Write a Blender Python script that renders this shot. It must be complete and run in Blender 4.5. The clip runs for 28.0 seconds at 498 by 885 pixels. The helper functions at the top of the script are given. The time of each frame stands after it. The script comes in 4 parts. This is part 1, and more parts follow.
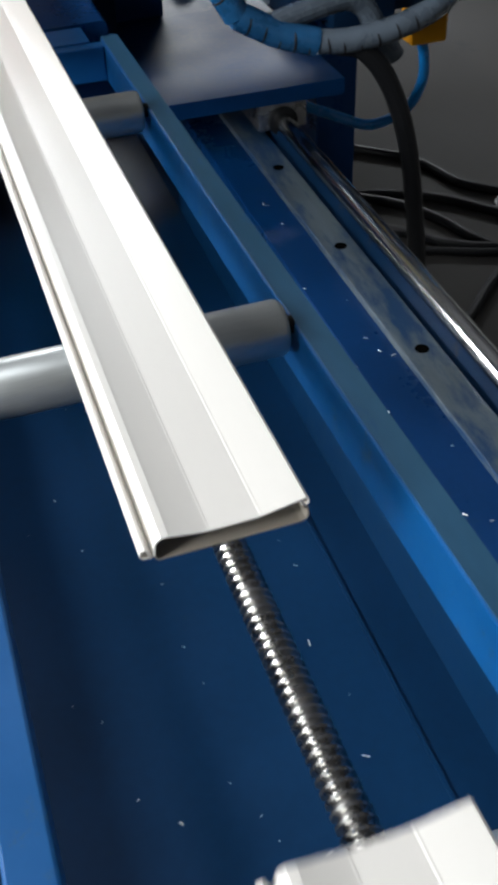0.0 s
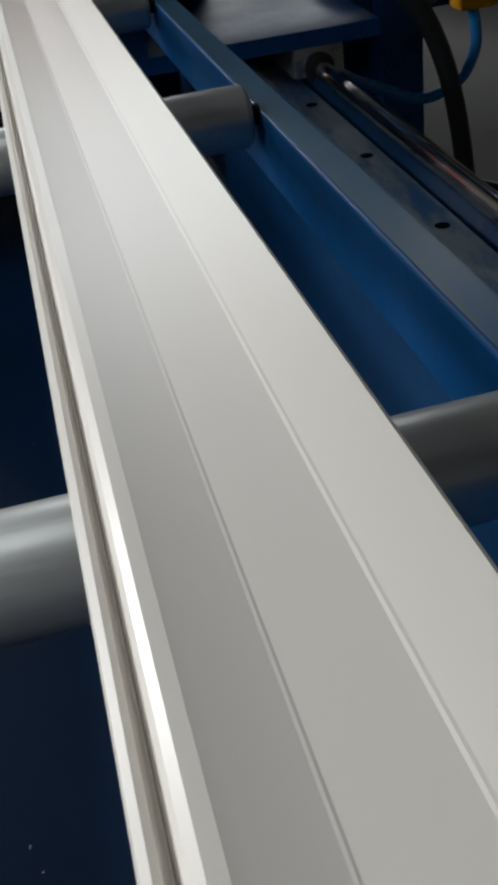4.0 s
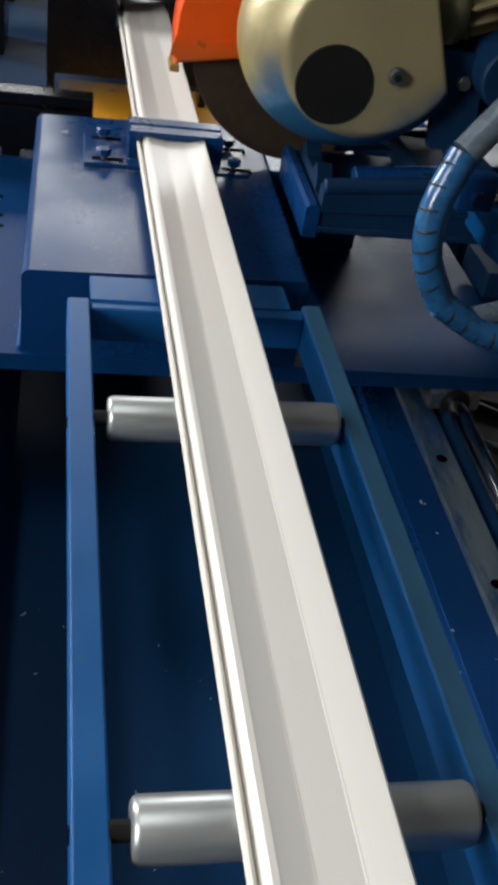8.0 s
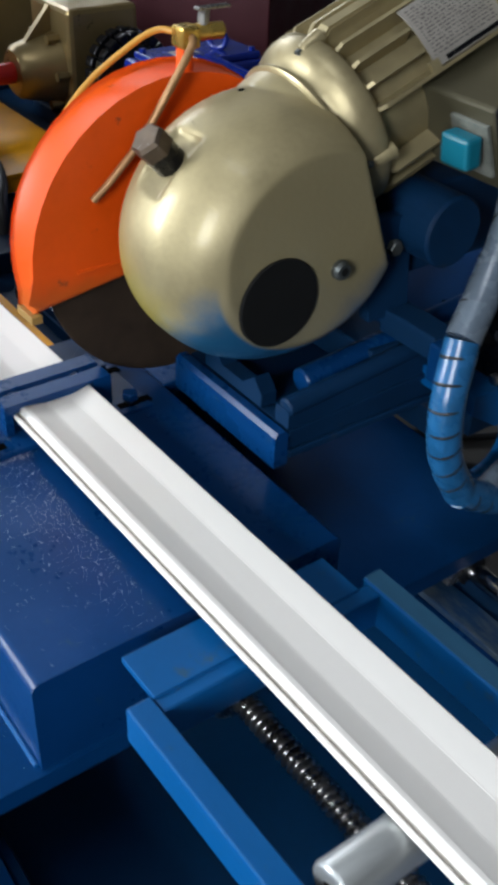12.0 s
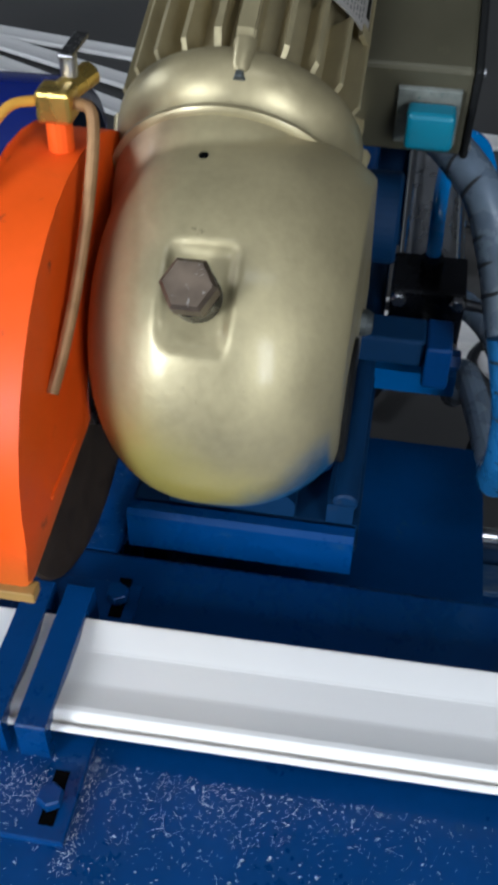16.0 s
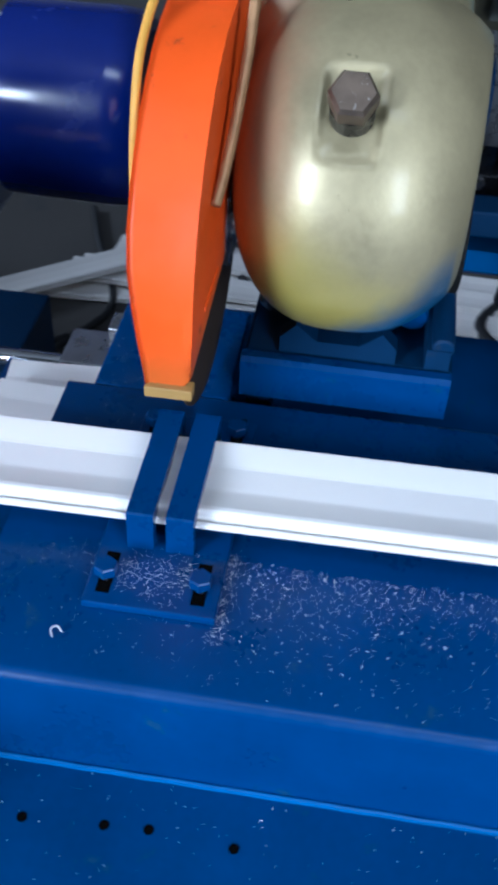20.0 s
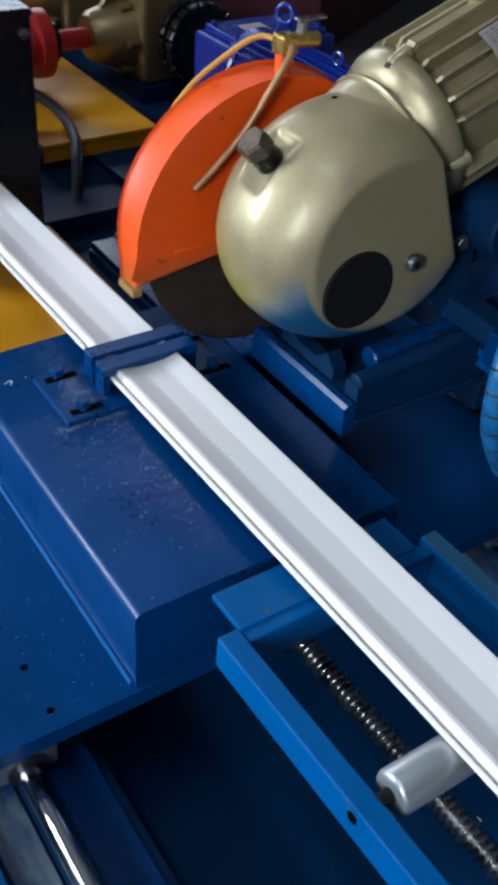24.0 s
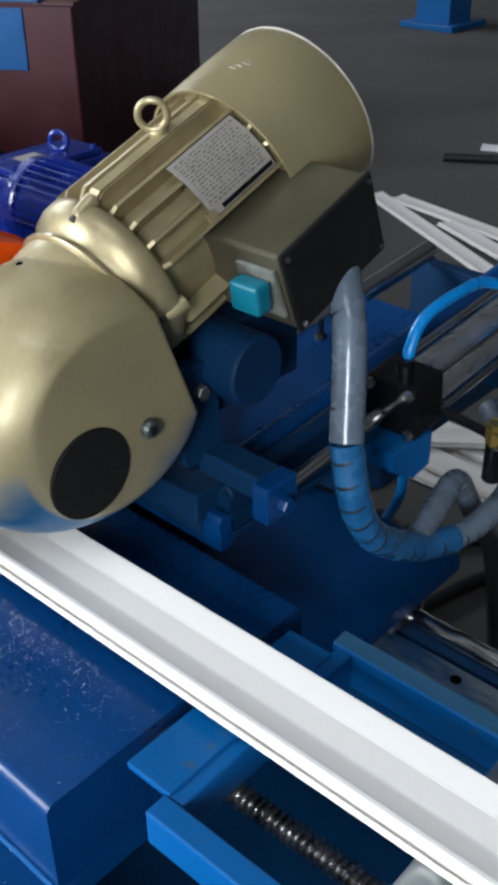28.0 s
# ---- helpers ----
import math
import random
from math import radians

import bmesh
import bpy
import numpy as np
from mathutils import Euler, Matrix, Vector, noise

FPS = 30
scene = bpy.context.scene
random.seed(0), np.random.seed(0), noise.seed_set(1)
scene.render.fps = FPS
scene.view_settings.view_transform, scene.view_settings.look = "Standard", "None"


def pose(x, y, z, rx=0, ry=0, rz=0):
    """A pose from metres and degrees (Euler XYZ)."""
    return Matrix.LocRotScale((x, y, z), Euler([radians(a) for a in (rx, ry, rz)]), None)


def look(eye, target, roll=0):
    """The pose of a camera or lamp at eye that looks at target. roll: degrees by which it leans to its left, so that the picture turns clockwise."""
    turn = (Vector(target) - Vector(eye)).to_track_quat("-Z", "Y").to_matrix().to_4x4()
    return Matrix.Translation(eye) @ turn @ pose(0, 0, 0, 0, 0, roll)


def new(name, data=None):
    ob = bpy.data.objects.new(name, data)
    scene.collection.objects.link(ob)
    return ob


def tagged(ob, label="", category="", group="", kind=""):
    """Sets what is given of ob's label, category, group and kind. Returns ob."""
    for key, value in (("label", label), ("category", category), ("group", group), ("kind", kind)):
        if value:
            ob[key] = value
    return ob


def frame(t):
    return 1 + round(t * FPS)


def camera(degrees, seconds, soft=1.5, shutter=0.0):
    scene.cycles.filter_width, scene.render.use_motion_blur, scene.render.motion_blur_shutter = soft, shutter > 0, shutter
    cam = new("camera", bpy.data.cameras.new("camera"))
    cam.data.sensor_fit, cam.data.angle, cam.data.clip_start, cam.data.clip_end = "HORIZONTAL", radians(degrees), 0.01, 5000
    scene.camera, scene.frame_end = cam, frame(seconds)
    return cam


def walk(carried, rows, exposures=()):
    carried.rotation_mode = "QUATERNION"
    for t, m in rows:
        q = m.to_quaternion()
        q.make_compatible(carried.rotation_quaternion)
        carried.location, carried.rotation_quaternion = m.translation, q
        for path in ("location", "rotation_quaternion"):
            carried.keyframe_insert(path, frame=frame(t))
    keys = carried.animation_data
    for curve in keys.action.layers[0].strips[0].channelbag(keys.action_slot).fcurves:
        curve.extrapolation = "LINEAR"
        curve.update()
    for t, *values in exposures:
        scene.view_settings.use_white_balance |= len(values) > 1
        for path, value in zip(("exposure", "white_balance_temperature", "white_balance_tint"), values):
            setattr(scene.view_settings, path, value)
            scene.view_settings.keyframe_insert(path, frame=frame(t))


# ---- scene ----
cam = camera(27.7, 28.0, 4.2, 0.4)
PATH = [
    (0, (-0.083, -1.705, 1.348), (0.346, -0.255, 0.038), -2.4),
    (0.5, (-0.055, -1.694, 1.315), (0.327, -0.204, 0.037), -2.4),
    (1, (-0.022, -1.722, 1.214), (0.3, -0.156, 0.013), -5.6),
    (1.5, (-0.017, -1.741, 1.158), (0.221, -0.107, 0.03), -6.0),
    (2, (-0.007, -1.775, 1.117), (0.231, -0.113, 0.029), -7.8),
    (2.5, (-0.002, -1.753, 1.089), (0.212, -0.044, 0.073), -8.2),
    (4.5, (-0.034, -1.81, 1.168), (0.241, -0.205, 0.007), -7.2),
    (5, (-0.048, -1.79, 1.216), (0.207, -0.185, 0.05), -4.7),
    (5.5, (-0.046, -1.747, 1.283), (0.186, -0.141, 0.114), 0.1),
    (6, (-0.06, -1.697, 1.344), (0.2, -0.108, 0.157), 5.7),
    (6.5, (-0.09, -1.628, 1.39), (0.179, -0.089, 0.141), 7.7),
    (7, (-0.116, -1.554, 1.429), (0.169, 0.013, 0.219), 9.2),
    (7.5, (-0.144, -1.499, 1.451), (0.179, 0.07, 0.254), 10.4),
    (8, (-0.154, -1.471, 1.488), (0.22, 0.089, 0.293), 10.2),
    (8.5, (-0.187, -1.471, 1.538), (0.218, 0.091, 0.357), 6.5),
    (9, (-0.228, -1.47, 1.566), (0.211, 0.137, 0.459), 5.6),
    (9.5, (-0.264, -1.455, 1.606), (0.259, 0.15, 0.534), 8.0),
    (10, (-0.284, -1.362, 1.607), (0.332, 0.179, 0.492), 6.3),
    (10.5, (-0.319, -1.263, 1.614), (0.329, 0.226, 0.447), 5.1),
    (11, (-0.338, -1.157, 1.601), (0.517, 0.222, 0.433), 4.6),
    (11.5, (-0.385, -1.068, 1.604), (0.624, 0.201, 0.433), 4.1),
    (12, (-0.396, -0.982, 1.587), (0.577, 0.319, 0.421), 2.3),
    (12.5, (-0.406, -0.868, 1.572), (0.662, 0.375, 0.425), 1.2),
    (14.5, (-0.552, -0.472, 1.655), (0.94, 0.036, 0.424), 3.9),
    (15, (-0.515, -0.418, 1.639), (0.991, 0.014, 0.396), 3.1),
    (15.5, (-0.441, -0.341, 1.627), (1.042, -0.005, 0.328), 1.0),
    (16, (-0.425, -0.302, 1.613), (1.017, -0.076, 0.247), 1.0),
    (16.5, (-0.451, -0.224, 1.588), (0.957, -0.11, 0.171), 2.2),
    (17, (-0.495, -0.147, 1.567), (0.913, -0.192, 0.147), 3.2),
    (17.5, (-0.529, -0.07, 1.56), (0.881, -0.258, 0.154), 5.6),
    (18, (-0.533, -0.076, 1.564), (0.857, -0.22, 0.133), 4.9),
    (18.5, (-0.555, -0.104, 1.567), (0.864, -0.172, 0.16), 4.2),
    (19, (-0.568, -0.084, 1.569), (0.879, -0.206, 0.193), 3.5),
    (19.5, (-0.579, -0.064, 1.545), (0.855, -0.227, 0.16), 1.7),
    (20, (-0.605, -0.203, 1.548), (0.873, -0.037, 0.211), 3.1),
    (20.5, (-0.556, -0.294, 1.557), (0.898, 0.043, 0.225), 1.8),
    (22.5, (-0.526, -0.894, 1.633), (0.506, 0.327, 0.432), 2.2),
    (23, (-0.525, -0.904, 1.628), (0.563, 0.256, 0.417), 2.9),
    (23.5, (-0.523, -0.948, 1.639), (0.529, 0.265, 0.447), 4.4),
    (24, (-0.504, -1.024, 1.675), (0.407, 0.251, 0.432), 4.4),
    (24.5, (-0.527, -1.051, 1.668), (0.346, 0.284, 0.461), 4.4),
    (25, (-0.53, -1.037, 1.665), (0.367, 0.287, 0.463), 4.0),
    (25.5, (-0.526, -1.026, 1.675), (0.396, 0.316, 0.513), 2.4),
    (26, (-0.522, -0.986, 1.679), (0.436, 0.336, 0.524), 2.3),
    (26.5, (-0.516, -0.975, 1.674), (0.472, 0.332, 0.526), 1.6),
    (27, (-0.499, -0.95, 1.664), (0.524, 0.33, 0.517), 1.4),
    (27.5, (-0.494, -0.932, 1.656), (0.683, 0.225, 0.526), 1.8),
    (28, (-0.489, -0.939, 1.635), (0.753, 0.217, 0.577), -0.7),
]
# the phone's own exposure and white balance
LOOK = [(0, 1.0, 6500), (1, 0.8, 6450), (2, 0.42, 6700), (2.5, 0.32, 6700), (4.5, -0.05, 6700), (6, 0.15, 6700), (7, 0.45, 6750), (8, 0.62, 6800), (10, 0.66, 6600), (11, 0.62, 6450), (12, 0.74, 6200), (15, 0.62, 5750), (16.2, 0.64, 5750), (17, 0.74, 5150), (18, 0.7, 5000), (20, 0.84, 5000), (23, 0.55, 5400), (25, 0.58, 5650), (27, 0.6, 5550), (28, 0.98, 6050)]
walk(cam, [(t, look(eye, target, roll)) for t, eye, target, roll in PATH], LOOK)

# ---- world, sun, lights ----
world = bpy.data.worlds.new("sky")
scene.world = world
world.use_nodes = True
wn = world.node_tree
sky = wn.nodes.new("ShaderNodeTexSky")
sky.sky_type, sky.sun_disc = "NISHITA", False
sky.sun_elevation, sky.sun_rotation = radians(38), radians(250)
wn.links.new(sky.outputs[0], wn.nodes["Background"].inputs[0])
wn.nodes["Background"].inputs[1].default_value = 0.1


def area(name, eye, target, w, h, watts, color):
    lamp = bpy.data.lights.new(name, "AREA")
    lamp.shape, lamp.size, lamp.size_y, lamp.energy, lamp.color = "RECTANGLE", w, h, watts, color
    ob = new(name, lamp)
    ob.matrix_world = look(eye, target)
    return ob


DAY = (0.93, 0.97, 1.0)
area("window_daylight", (-3.55, -2.4, 2.5), (0, -2.4, 2.5), 1.1, 2.1, 105, DAY)
area("window_daylight", (-3.55, 2.3, 2.5), (0, 2.3, 2.5), 1.1, 2.1, 190, DAY)
area("ceiling_daylight", (1.5, 12.2, 5.97), (1.5, 12.2, 0), 8.4, 4.4, 900, DAY)
# unseen fill lamp, added to lift the upward faces
area("ceiling_daylight", (-2.0, -1.0, 5.97), (-2.0, -1.0, 0), 0.5, 2.9, 28, DAY)


# ---- materials ----
def material(name, color, rough=0.5, metal=0.0, vary=0.12, scale=6.0, fine=60.0, bump=0.0, coat=0.0, spots=None, spot_amount=0.0, rough_vary=0.12, axis=(1, 1, 1), spec=0.5):
    m = bpy.data.materials.new(name)
    m.use_nodes = True
    nt = m.node_tree
    b = nt.nodes["Principled BSDF"]
    b.inputs["Metallic"].default_value = metal
    b.inputs["Coat Weight"].default_value = coat
    b.inputs["Coat Roughness"].default_value = 0.12
    b.inputs["Specular IOR Level"].default_value = spec
    co = nt.nodes.new("ShaderNodeTexCoord")
    mp = nt.nodes.new("ShaderNodeMapping")
    mp.inputs["Scale"].default_value = axis
    nt.links.new(co.outputs["Object"], mp.inputs[0])
    big, small = nt.nodes.new("ShaderNodeTexNoise"), nt.nodes.new("ShaderNodeTexNoise")
    big.inputs["Scale"].default_value, small.inputs["Scale"].default_value = scale, fine
    big.inputs["Detail"].default_value, small.inputs["Detail"].default_value = 4, 3
    for n in (big, small):
        nt.links.new(mp.outputs[0], n.inputs["Vector"])
    mix = nt.nodes.new("ShaderNodeMath")
    mix.operation = "MULTIPLY_ADD"
    nt.links.new(small.outputs[0], mix.inputs[0])
    mix.inputs[1].default_value = 0.35
    nt.links.new(big.outputs[0], mix.inputs[2])
    ramp = nt.nodes.new("ShaderNodeValToRGB")
    ramp.color_ramp.elements[0].position, ramp.color_ramp.elements[1].position = 0.4, 0.95
    ramp.color_ramp.elements[0].color = (*(max(0, c * (1 - vary)) for c in color), 1)
    ramp.color_ramp.elements[1].color = (*(min(1, c * (1 + vary)) for c in color), 1)
    nt.links.new(mix.outputs[0], ramp.inputs[0])
    out = ramp.outputs[0]
    if spots:
        sp = nt.nodes.new("ShaderNodeTexNoise")
        sp.inputs["Scale"].default_value, sp.inputs["Detail"].default_value, sp.inputs["Roughness"].default_value = scale * 3.1, 8, 0.7
        nt.links.new(mp.outputs[0], sp.inputs["Vector"])
        sr = nt.nodes.new("ShaderNodeValToRGB")
        sr.color_ramp.elements[0].position, sr.color_ramp.elements[1].position = 0.72 - spot_amount, 0.76 - spot_amount * 0.6
        sm = nt.nodes.new("ShaderNodeMixRGB")
        nt.links.new(sp.outputs[0], sr.inputs[0])
        nt.links.new(sr.outputs[0], sm.inputs[0])
        nt.links.new(out, sm.inputs[1])
        sm.inputs[2].default_value = (*spots, 1)
        out = sm.outputs[0]
    nt.links.new(out, b.inputs["Base Color"])
    rr = nt.nodes.new("ShaderNodeMapRange")
    rr.inputs["From Min"].default_value, rr.inputs["From Max"].default_value = 0.35, 0.95
    rr.inputs["To Min"].default_value, rr.inputs["To Max"].default_value = max(0.02, rough - rough_vary), min(1, rough + rough_vary)
    nt.links.new(mix.outputs[0], rr.inputs[0])
    nt.links.new(rr.outputs[0], b.inputs["Roughness"])
    if bump:
        bp = nt.nodes.new("ShaderNodeBump")
        bp.inputs["Strength"].default_value, bp.inputs["Distance"].default_value = 0.6, bump
        nt.links.new(mix.outputs[0], bp.inputs["Height"])
        nt.links.new(bp.outputs[0], b.inputs["Normal"])
    return m


CREAM = material("cream_coated_steel", (0.80, 0.765, 0.71), 0.33, vary=0.03, scale=3, fine=30, rough_vary=0.05, axis=(1, 0.1, 1))
BLUE = material("blue_enamel", (0.0018, 0.036, 0.135), 0.31, spec=0.32, vary=0.18, scale=9, fine=120, bump=0.0004, spots=(0.012, 0.05, 0.12), spot_amount=0.1)
DUSTBLUE = material("dusty_blue_enamel", (0.0018, 0.038, 0.135), 0.42, spec=0.13, vary=0.2, scale=9, fine=120, bump=0.0004, spots=(0.012, 0.05, 0.12), spot_amount=0.1)
TROUGH = material("blue_trough_paint", (0.002, 0.038, 0.115), 0.5, spec=0.25, vary=0.22, scale=5, fine=90, bump=0.0004, spots=(0.01, 0.04, 0.08), spot_amount=0.08)
BRIGHTBLUE = material("bright_blue_enamel", (0.002, 0.085, 0.27), 0.42, spec=0.4, vary=0.14, scale=12, fine=140, bump=0.0003, spots=(0.03, 0.09, 0.18), spot_amount=0.12)
# worn blue paint, greyed in its colour by the skylight's reflection
WORNSHEEN = material("worn_blue_with_sky_sheen", (0.025, 0.09, 0.165), 0.36, vary=0.3, scale=10, fine=90, spots=(0.004, 0.07, 0.2), spot_amount=0.14, axis=(1, 0.3, 1))
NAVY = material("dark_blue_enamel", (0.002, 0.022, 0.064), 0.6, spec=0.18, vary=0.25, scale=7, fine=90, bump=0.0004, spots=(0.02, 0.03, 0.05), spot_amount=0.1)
GREYPAINT = material("worn_grey_blue_strip", (0.12, 0.155, 0.18), 0.42, vary=0.35, scale=11, fine=90, bump=0.0004, spots=(0.01, 0.05, 0.13), spot_amount=0.26, axis=(1, 0.25, 1))
CHROME = material("chrome", (0.62, 0.63, 0.62), 0.16, 1.0, vary=0.08, scale=20, fine=160, rough_vary=0.06)
ROLLER = material("galvanised_roller", (0.52, 0.54, 0.53), 0.36, 0.75, vary=0.16, scale=9, fine=150, rough_vary=0.1, bump=0.00005, axis=(0.5, 6, 6))
STEEL = material("steel", (0.4, 0.39, 0.375), 0.26, 1.0, vary=0.2, scale=40, fine=300)
OILED = material("oily_dark_steel", (0.11, 0.12, 0.115), 0.4, 0.7, vary=0.25, scale=40, fine=300)
ORANGE = material("orange_paint", (0.74, 0.08, 0.0015), 0.45, spec=0.3, vary=0.12, scale=10, fine=90, bump=0.0003, spots=(0.28, 0.04, 0.015), spot_amount=0.085)
OCHRE = material("ochre_edge", (0.3, 0.17, 0.04), 0.6, vary=0.2)
BLADE = material("abrasive_disc", (0.034, 0.022, 0.014), 0.8, spec=0.2, vary=0.3, scale=60, fine=500, bump=0.0005)
KHAKI = material("khaki_metallic_paint", (0.345, 0.285, 0.15), 0.34, 0.5, vary=0.08, scale=9, fine=160, bump=0.0002, spots=(0.13, 0.12, 0.07), spot_amount=0.05, coat=0.3)
SILVERED = material("silver_khaki_casting", (0.34, 0.28, 0.15), 0.4, 0.5, vary=0.16, scale=26, fine=160, bump=0.0008)
BLACK = material("black_paint", (0.005, 0.005, 0.006), 0.25, vary=0.3, scale=8, spec=0.3)
MATTBLACK = material("matt_black", (0.007, 0.007, 0.0065), 0.75, vary=0.3, spec=0.2)
HOLE = material("hole_shadow_black", (0.002, 0.002, 0.002), 0.9, vary=0.3, spec=0.02)
BROWNBOLT = material("rusty_bolt", (0.13, 0.095, 0.065), 0.45, 0.7, vary=0.3, scale=60, bump=0.0005, spots=(0.55, 0.52, 0.46), spot_amount=0.1)
OLIVE = material("dull_olive_box_paint", (0.07, 0.062, 0.036), 0.45, 0.3, vary=0.12, scale=14, fine=140, bump=0.0003, spots=(0.09, 0.08, 0.045), spot_amount=0.1)
PLATE = material("aluminium_nameplate", (0.33, 0.3, 0.26), 0.45, 0.3, vary=0.12, scale=40)
INK = material("faded_print", (0.11, 0.10, 0.09), 0.6)
PALE = material("worn_pale_grey", (0.15, 0.155, 0.13), 0.5, vary=0.4, scale=60, spots=(0.05, 0.09, 0.08), spot_amount=0.15)
TEAL = material("teal_plastic", (0.006, 0.14, 0.2), 0.4, vary=0.1)
BRASS = material("brass", (0.62, 0.42, 0.1), 0.28, 0.9, vary=0.15, scale=50)
COPPER = material("copper_tube", (0.35, 0.19, 0.08), 0.4, 0.5, vary=0.25, scale=50)
AMBER = material("amber_tube", (0.6, 0.3, 0.04), 0.35, vary=0.15)
YELLOW = material("safety_yellow", (0.62, 0.27, 0.004), 0.5, spec=0.2, vary=0.14, scale=7, spots=(0.2, 0.1, 0.02), spot_amount=0.08)
RED = material("red_paint", (0.5, 0.02, 0.012), 0.38, vary=0.15)
GOLD = material("gold_bronze_paint", (0.26, 0.19, 0.08), 0.33, 0.6, vary=0.12, scale=12, bump=0.0004)
ROYAL = material("royal_blue_gloss", (0.006, 0.018, 0.17), 0.2, vary=0.12, scale=12, coat=0.4)
WRAP = material("clear_spiral_wrap", (0.11, 0.14, 0.175), 0.28, vary=0.2, scale=30, coat=0.3)
WRAPBLUE = material("blue_tinted_spiral_wrap", (0.015, 0.1, 0.24), 0.28, vary=0.25, scale=30, coat=0.3)
BLUETUBE = material("blue_air_tube", (0.005, 0.2, 0.55), 0.25, coat=0.3)
RUBBER = material("black_rubber", (0.01, 0.011, 0.013), 0.5)
ALU = material("aluminium", (0.5, 0.5, 0.5), 0.3, 0.9, vary=0.1, scale=30)
TAUPE = material("taupe_primer", (0.3, 0.265, 0.22), 0.6, vary=0.1, scale=5, axis=(1, 0.1, 1))
WHITE = material("white_label", (0.75, 0.76, 0.74), 0.5, vary=0.06)
MAROON = material("maroon_paint", (0.06, 0.007, 0.012), 0.45, vary=0.2)
CONCRETE = material("concrete", (0.064, 0.060, 0.055), 0.75, vary=0.22, scale=1.3, fine=40, bump=0.002, spots=(0.05, 0.05, 0.05), spot_amount=0.12)
PLASTER = material("wall_plaster", (0.22, 0.22, 0.215), 0.9, vary=0.1, scale=1)
SHEET = material("roof_sheet", (0.2, 0.2, 0.21), 0.8, vary=0.1, scale=1)
SWARF = material("bright_swarf", (0.85, 0.87, 0.9), 0.3, 0.25, vary=0.1)


def tint_over(m, layers):
    """Clouds of other colour laid over m: (colour, direction, where it starts, where it is full, most, raggedness)."""
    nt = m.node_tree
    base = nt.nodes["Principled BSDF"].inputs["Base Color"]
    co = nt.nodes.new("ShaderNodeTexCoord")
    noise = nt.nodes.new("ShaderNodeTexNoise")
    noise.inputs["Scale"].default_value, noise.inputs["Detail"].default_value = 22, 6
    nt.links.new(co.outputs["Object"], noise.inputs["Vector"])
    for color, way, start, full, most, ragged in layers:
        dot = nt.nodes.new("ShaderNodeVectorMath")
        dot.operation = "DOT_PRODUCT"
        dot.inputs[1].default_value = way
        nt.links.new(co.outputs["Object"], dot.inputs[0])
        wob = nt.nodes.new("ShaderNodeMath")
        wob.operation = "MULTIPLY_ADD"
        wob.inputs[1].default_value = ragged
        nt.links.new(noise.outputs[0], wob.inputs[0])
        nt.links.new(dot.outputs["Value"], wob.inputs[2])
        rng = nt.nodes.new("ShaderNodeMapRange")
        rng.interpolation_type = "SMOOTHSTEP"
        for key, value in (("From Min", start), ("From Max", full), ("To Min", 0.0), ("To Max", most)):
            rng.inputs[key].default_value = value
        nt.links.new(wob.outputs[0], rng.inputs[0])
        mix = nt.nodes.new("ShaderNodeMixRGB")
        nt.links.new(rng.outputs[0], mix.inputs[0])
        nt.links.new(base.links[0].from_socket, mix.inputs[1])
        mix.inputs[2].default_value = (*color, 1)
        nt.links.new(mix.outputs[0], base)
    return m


tint_over(ORANGE, (((0.3, 0.1, 0.015), (0.0, 0.0, -1.0), -0.11, -0.06, 0.55, 0.05),))  # burnt towards the tip
# the housing's colour shifts: yellow below, blue at the near lower edge, orange on the guard's side
HOUSING = tint_over(material("tinted_khaki_paint", (0.345, 0.285, 0.15), 0.43, 0.42, vary=0.2, scale=11, fine=160, bump=0.0013, spots=(0.09, 0.075, 0.04), spot_amount=0.065, coat=0.15, rough_vary=0.17), (
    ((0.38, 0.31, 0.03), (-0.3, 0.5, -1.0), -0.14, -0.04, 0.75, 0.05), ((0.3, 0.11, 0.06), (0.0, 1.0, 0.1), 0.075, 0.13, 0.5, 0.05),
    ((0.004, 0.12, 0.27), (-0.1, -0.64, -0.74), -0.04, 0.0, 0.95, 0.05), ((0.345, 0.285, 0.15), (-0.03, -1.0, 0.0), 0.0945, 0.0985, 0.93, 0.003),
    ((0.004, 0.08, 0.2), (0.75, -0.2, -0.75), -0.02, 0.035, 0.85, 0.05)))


# ---- building helpers ----
def thing(name, at, label, category, group="", kind=""):
    ob = new(name)
    ob.location = at
    ob.empty_display_size = 0.05
    return tagged(ob, label, category, group, kind)


def origin(ob):
    p = Vector((0, 0, 0))
    while ob:
        p, ob = p + ob.location, ob.parent
    return p


def part(name, bm, mat, parent=None, label="", smooth=None):
    """Links bm, drawn in the world's coordinates, as one mesh under parent."""
    me = bpy.data.meshes.new(name)
    if parent:
        bmesh.ops.translate(bm, verts=bm.verts, vec=-origin(parent))
    bmesh.ops.recalc_face_normals(bm, faces=bm.faces)
    bm.to_mesh(me)
    bm.free()
    me.materials.append(mat)
    if smooth is not None:
        me.shade_smooth()
        me.set_sharp_from_angle(angle=radians(smooth))
    ob = new(name, me)
    ob.parent = parent
    return tagged(ob, label)


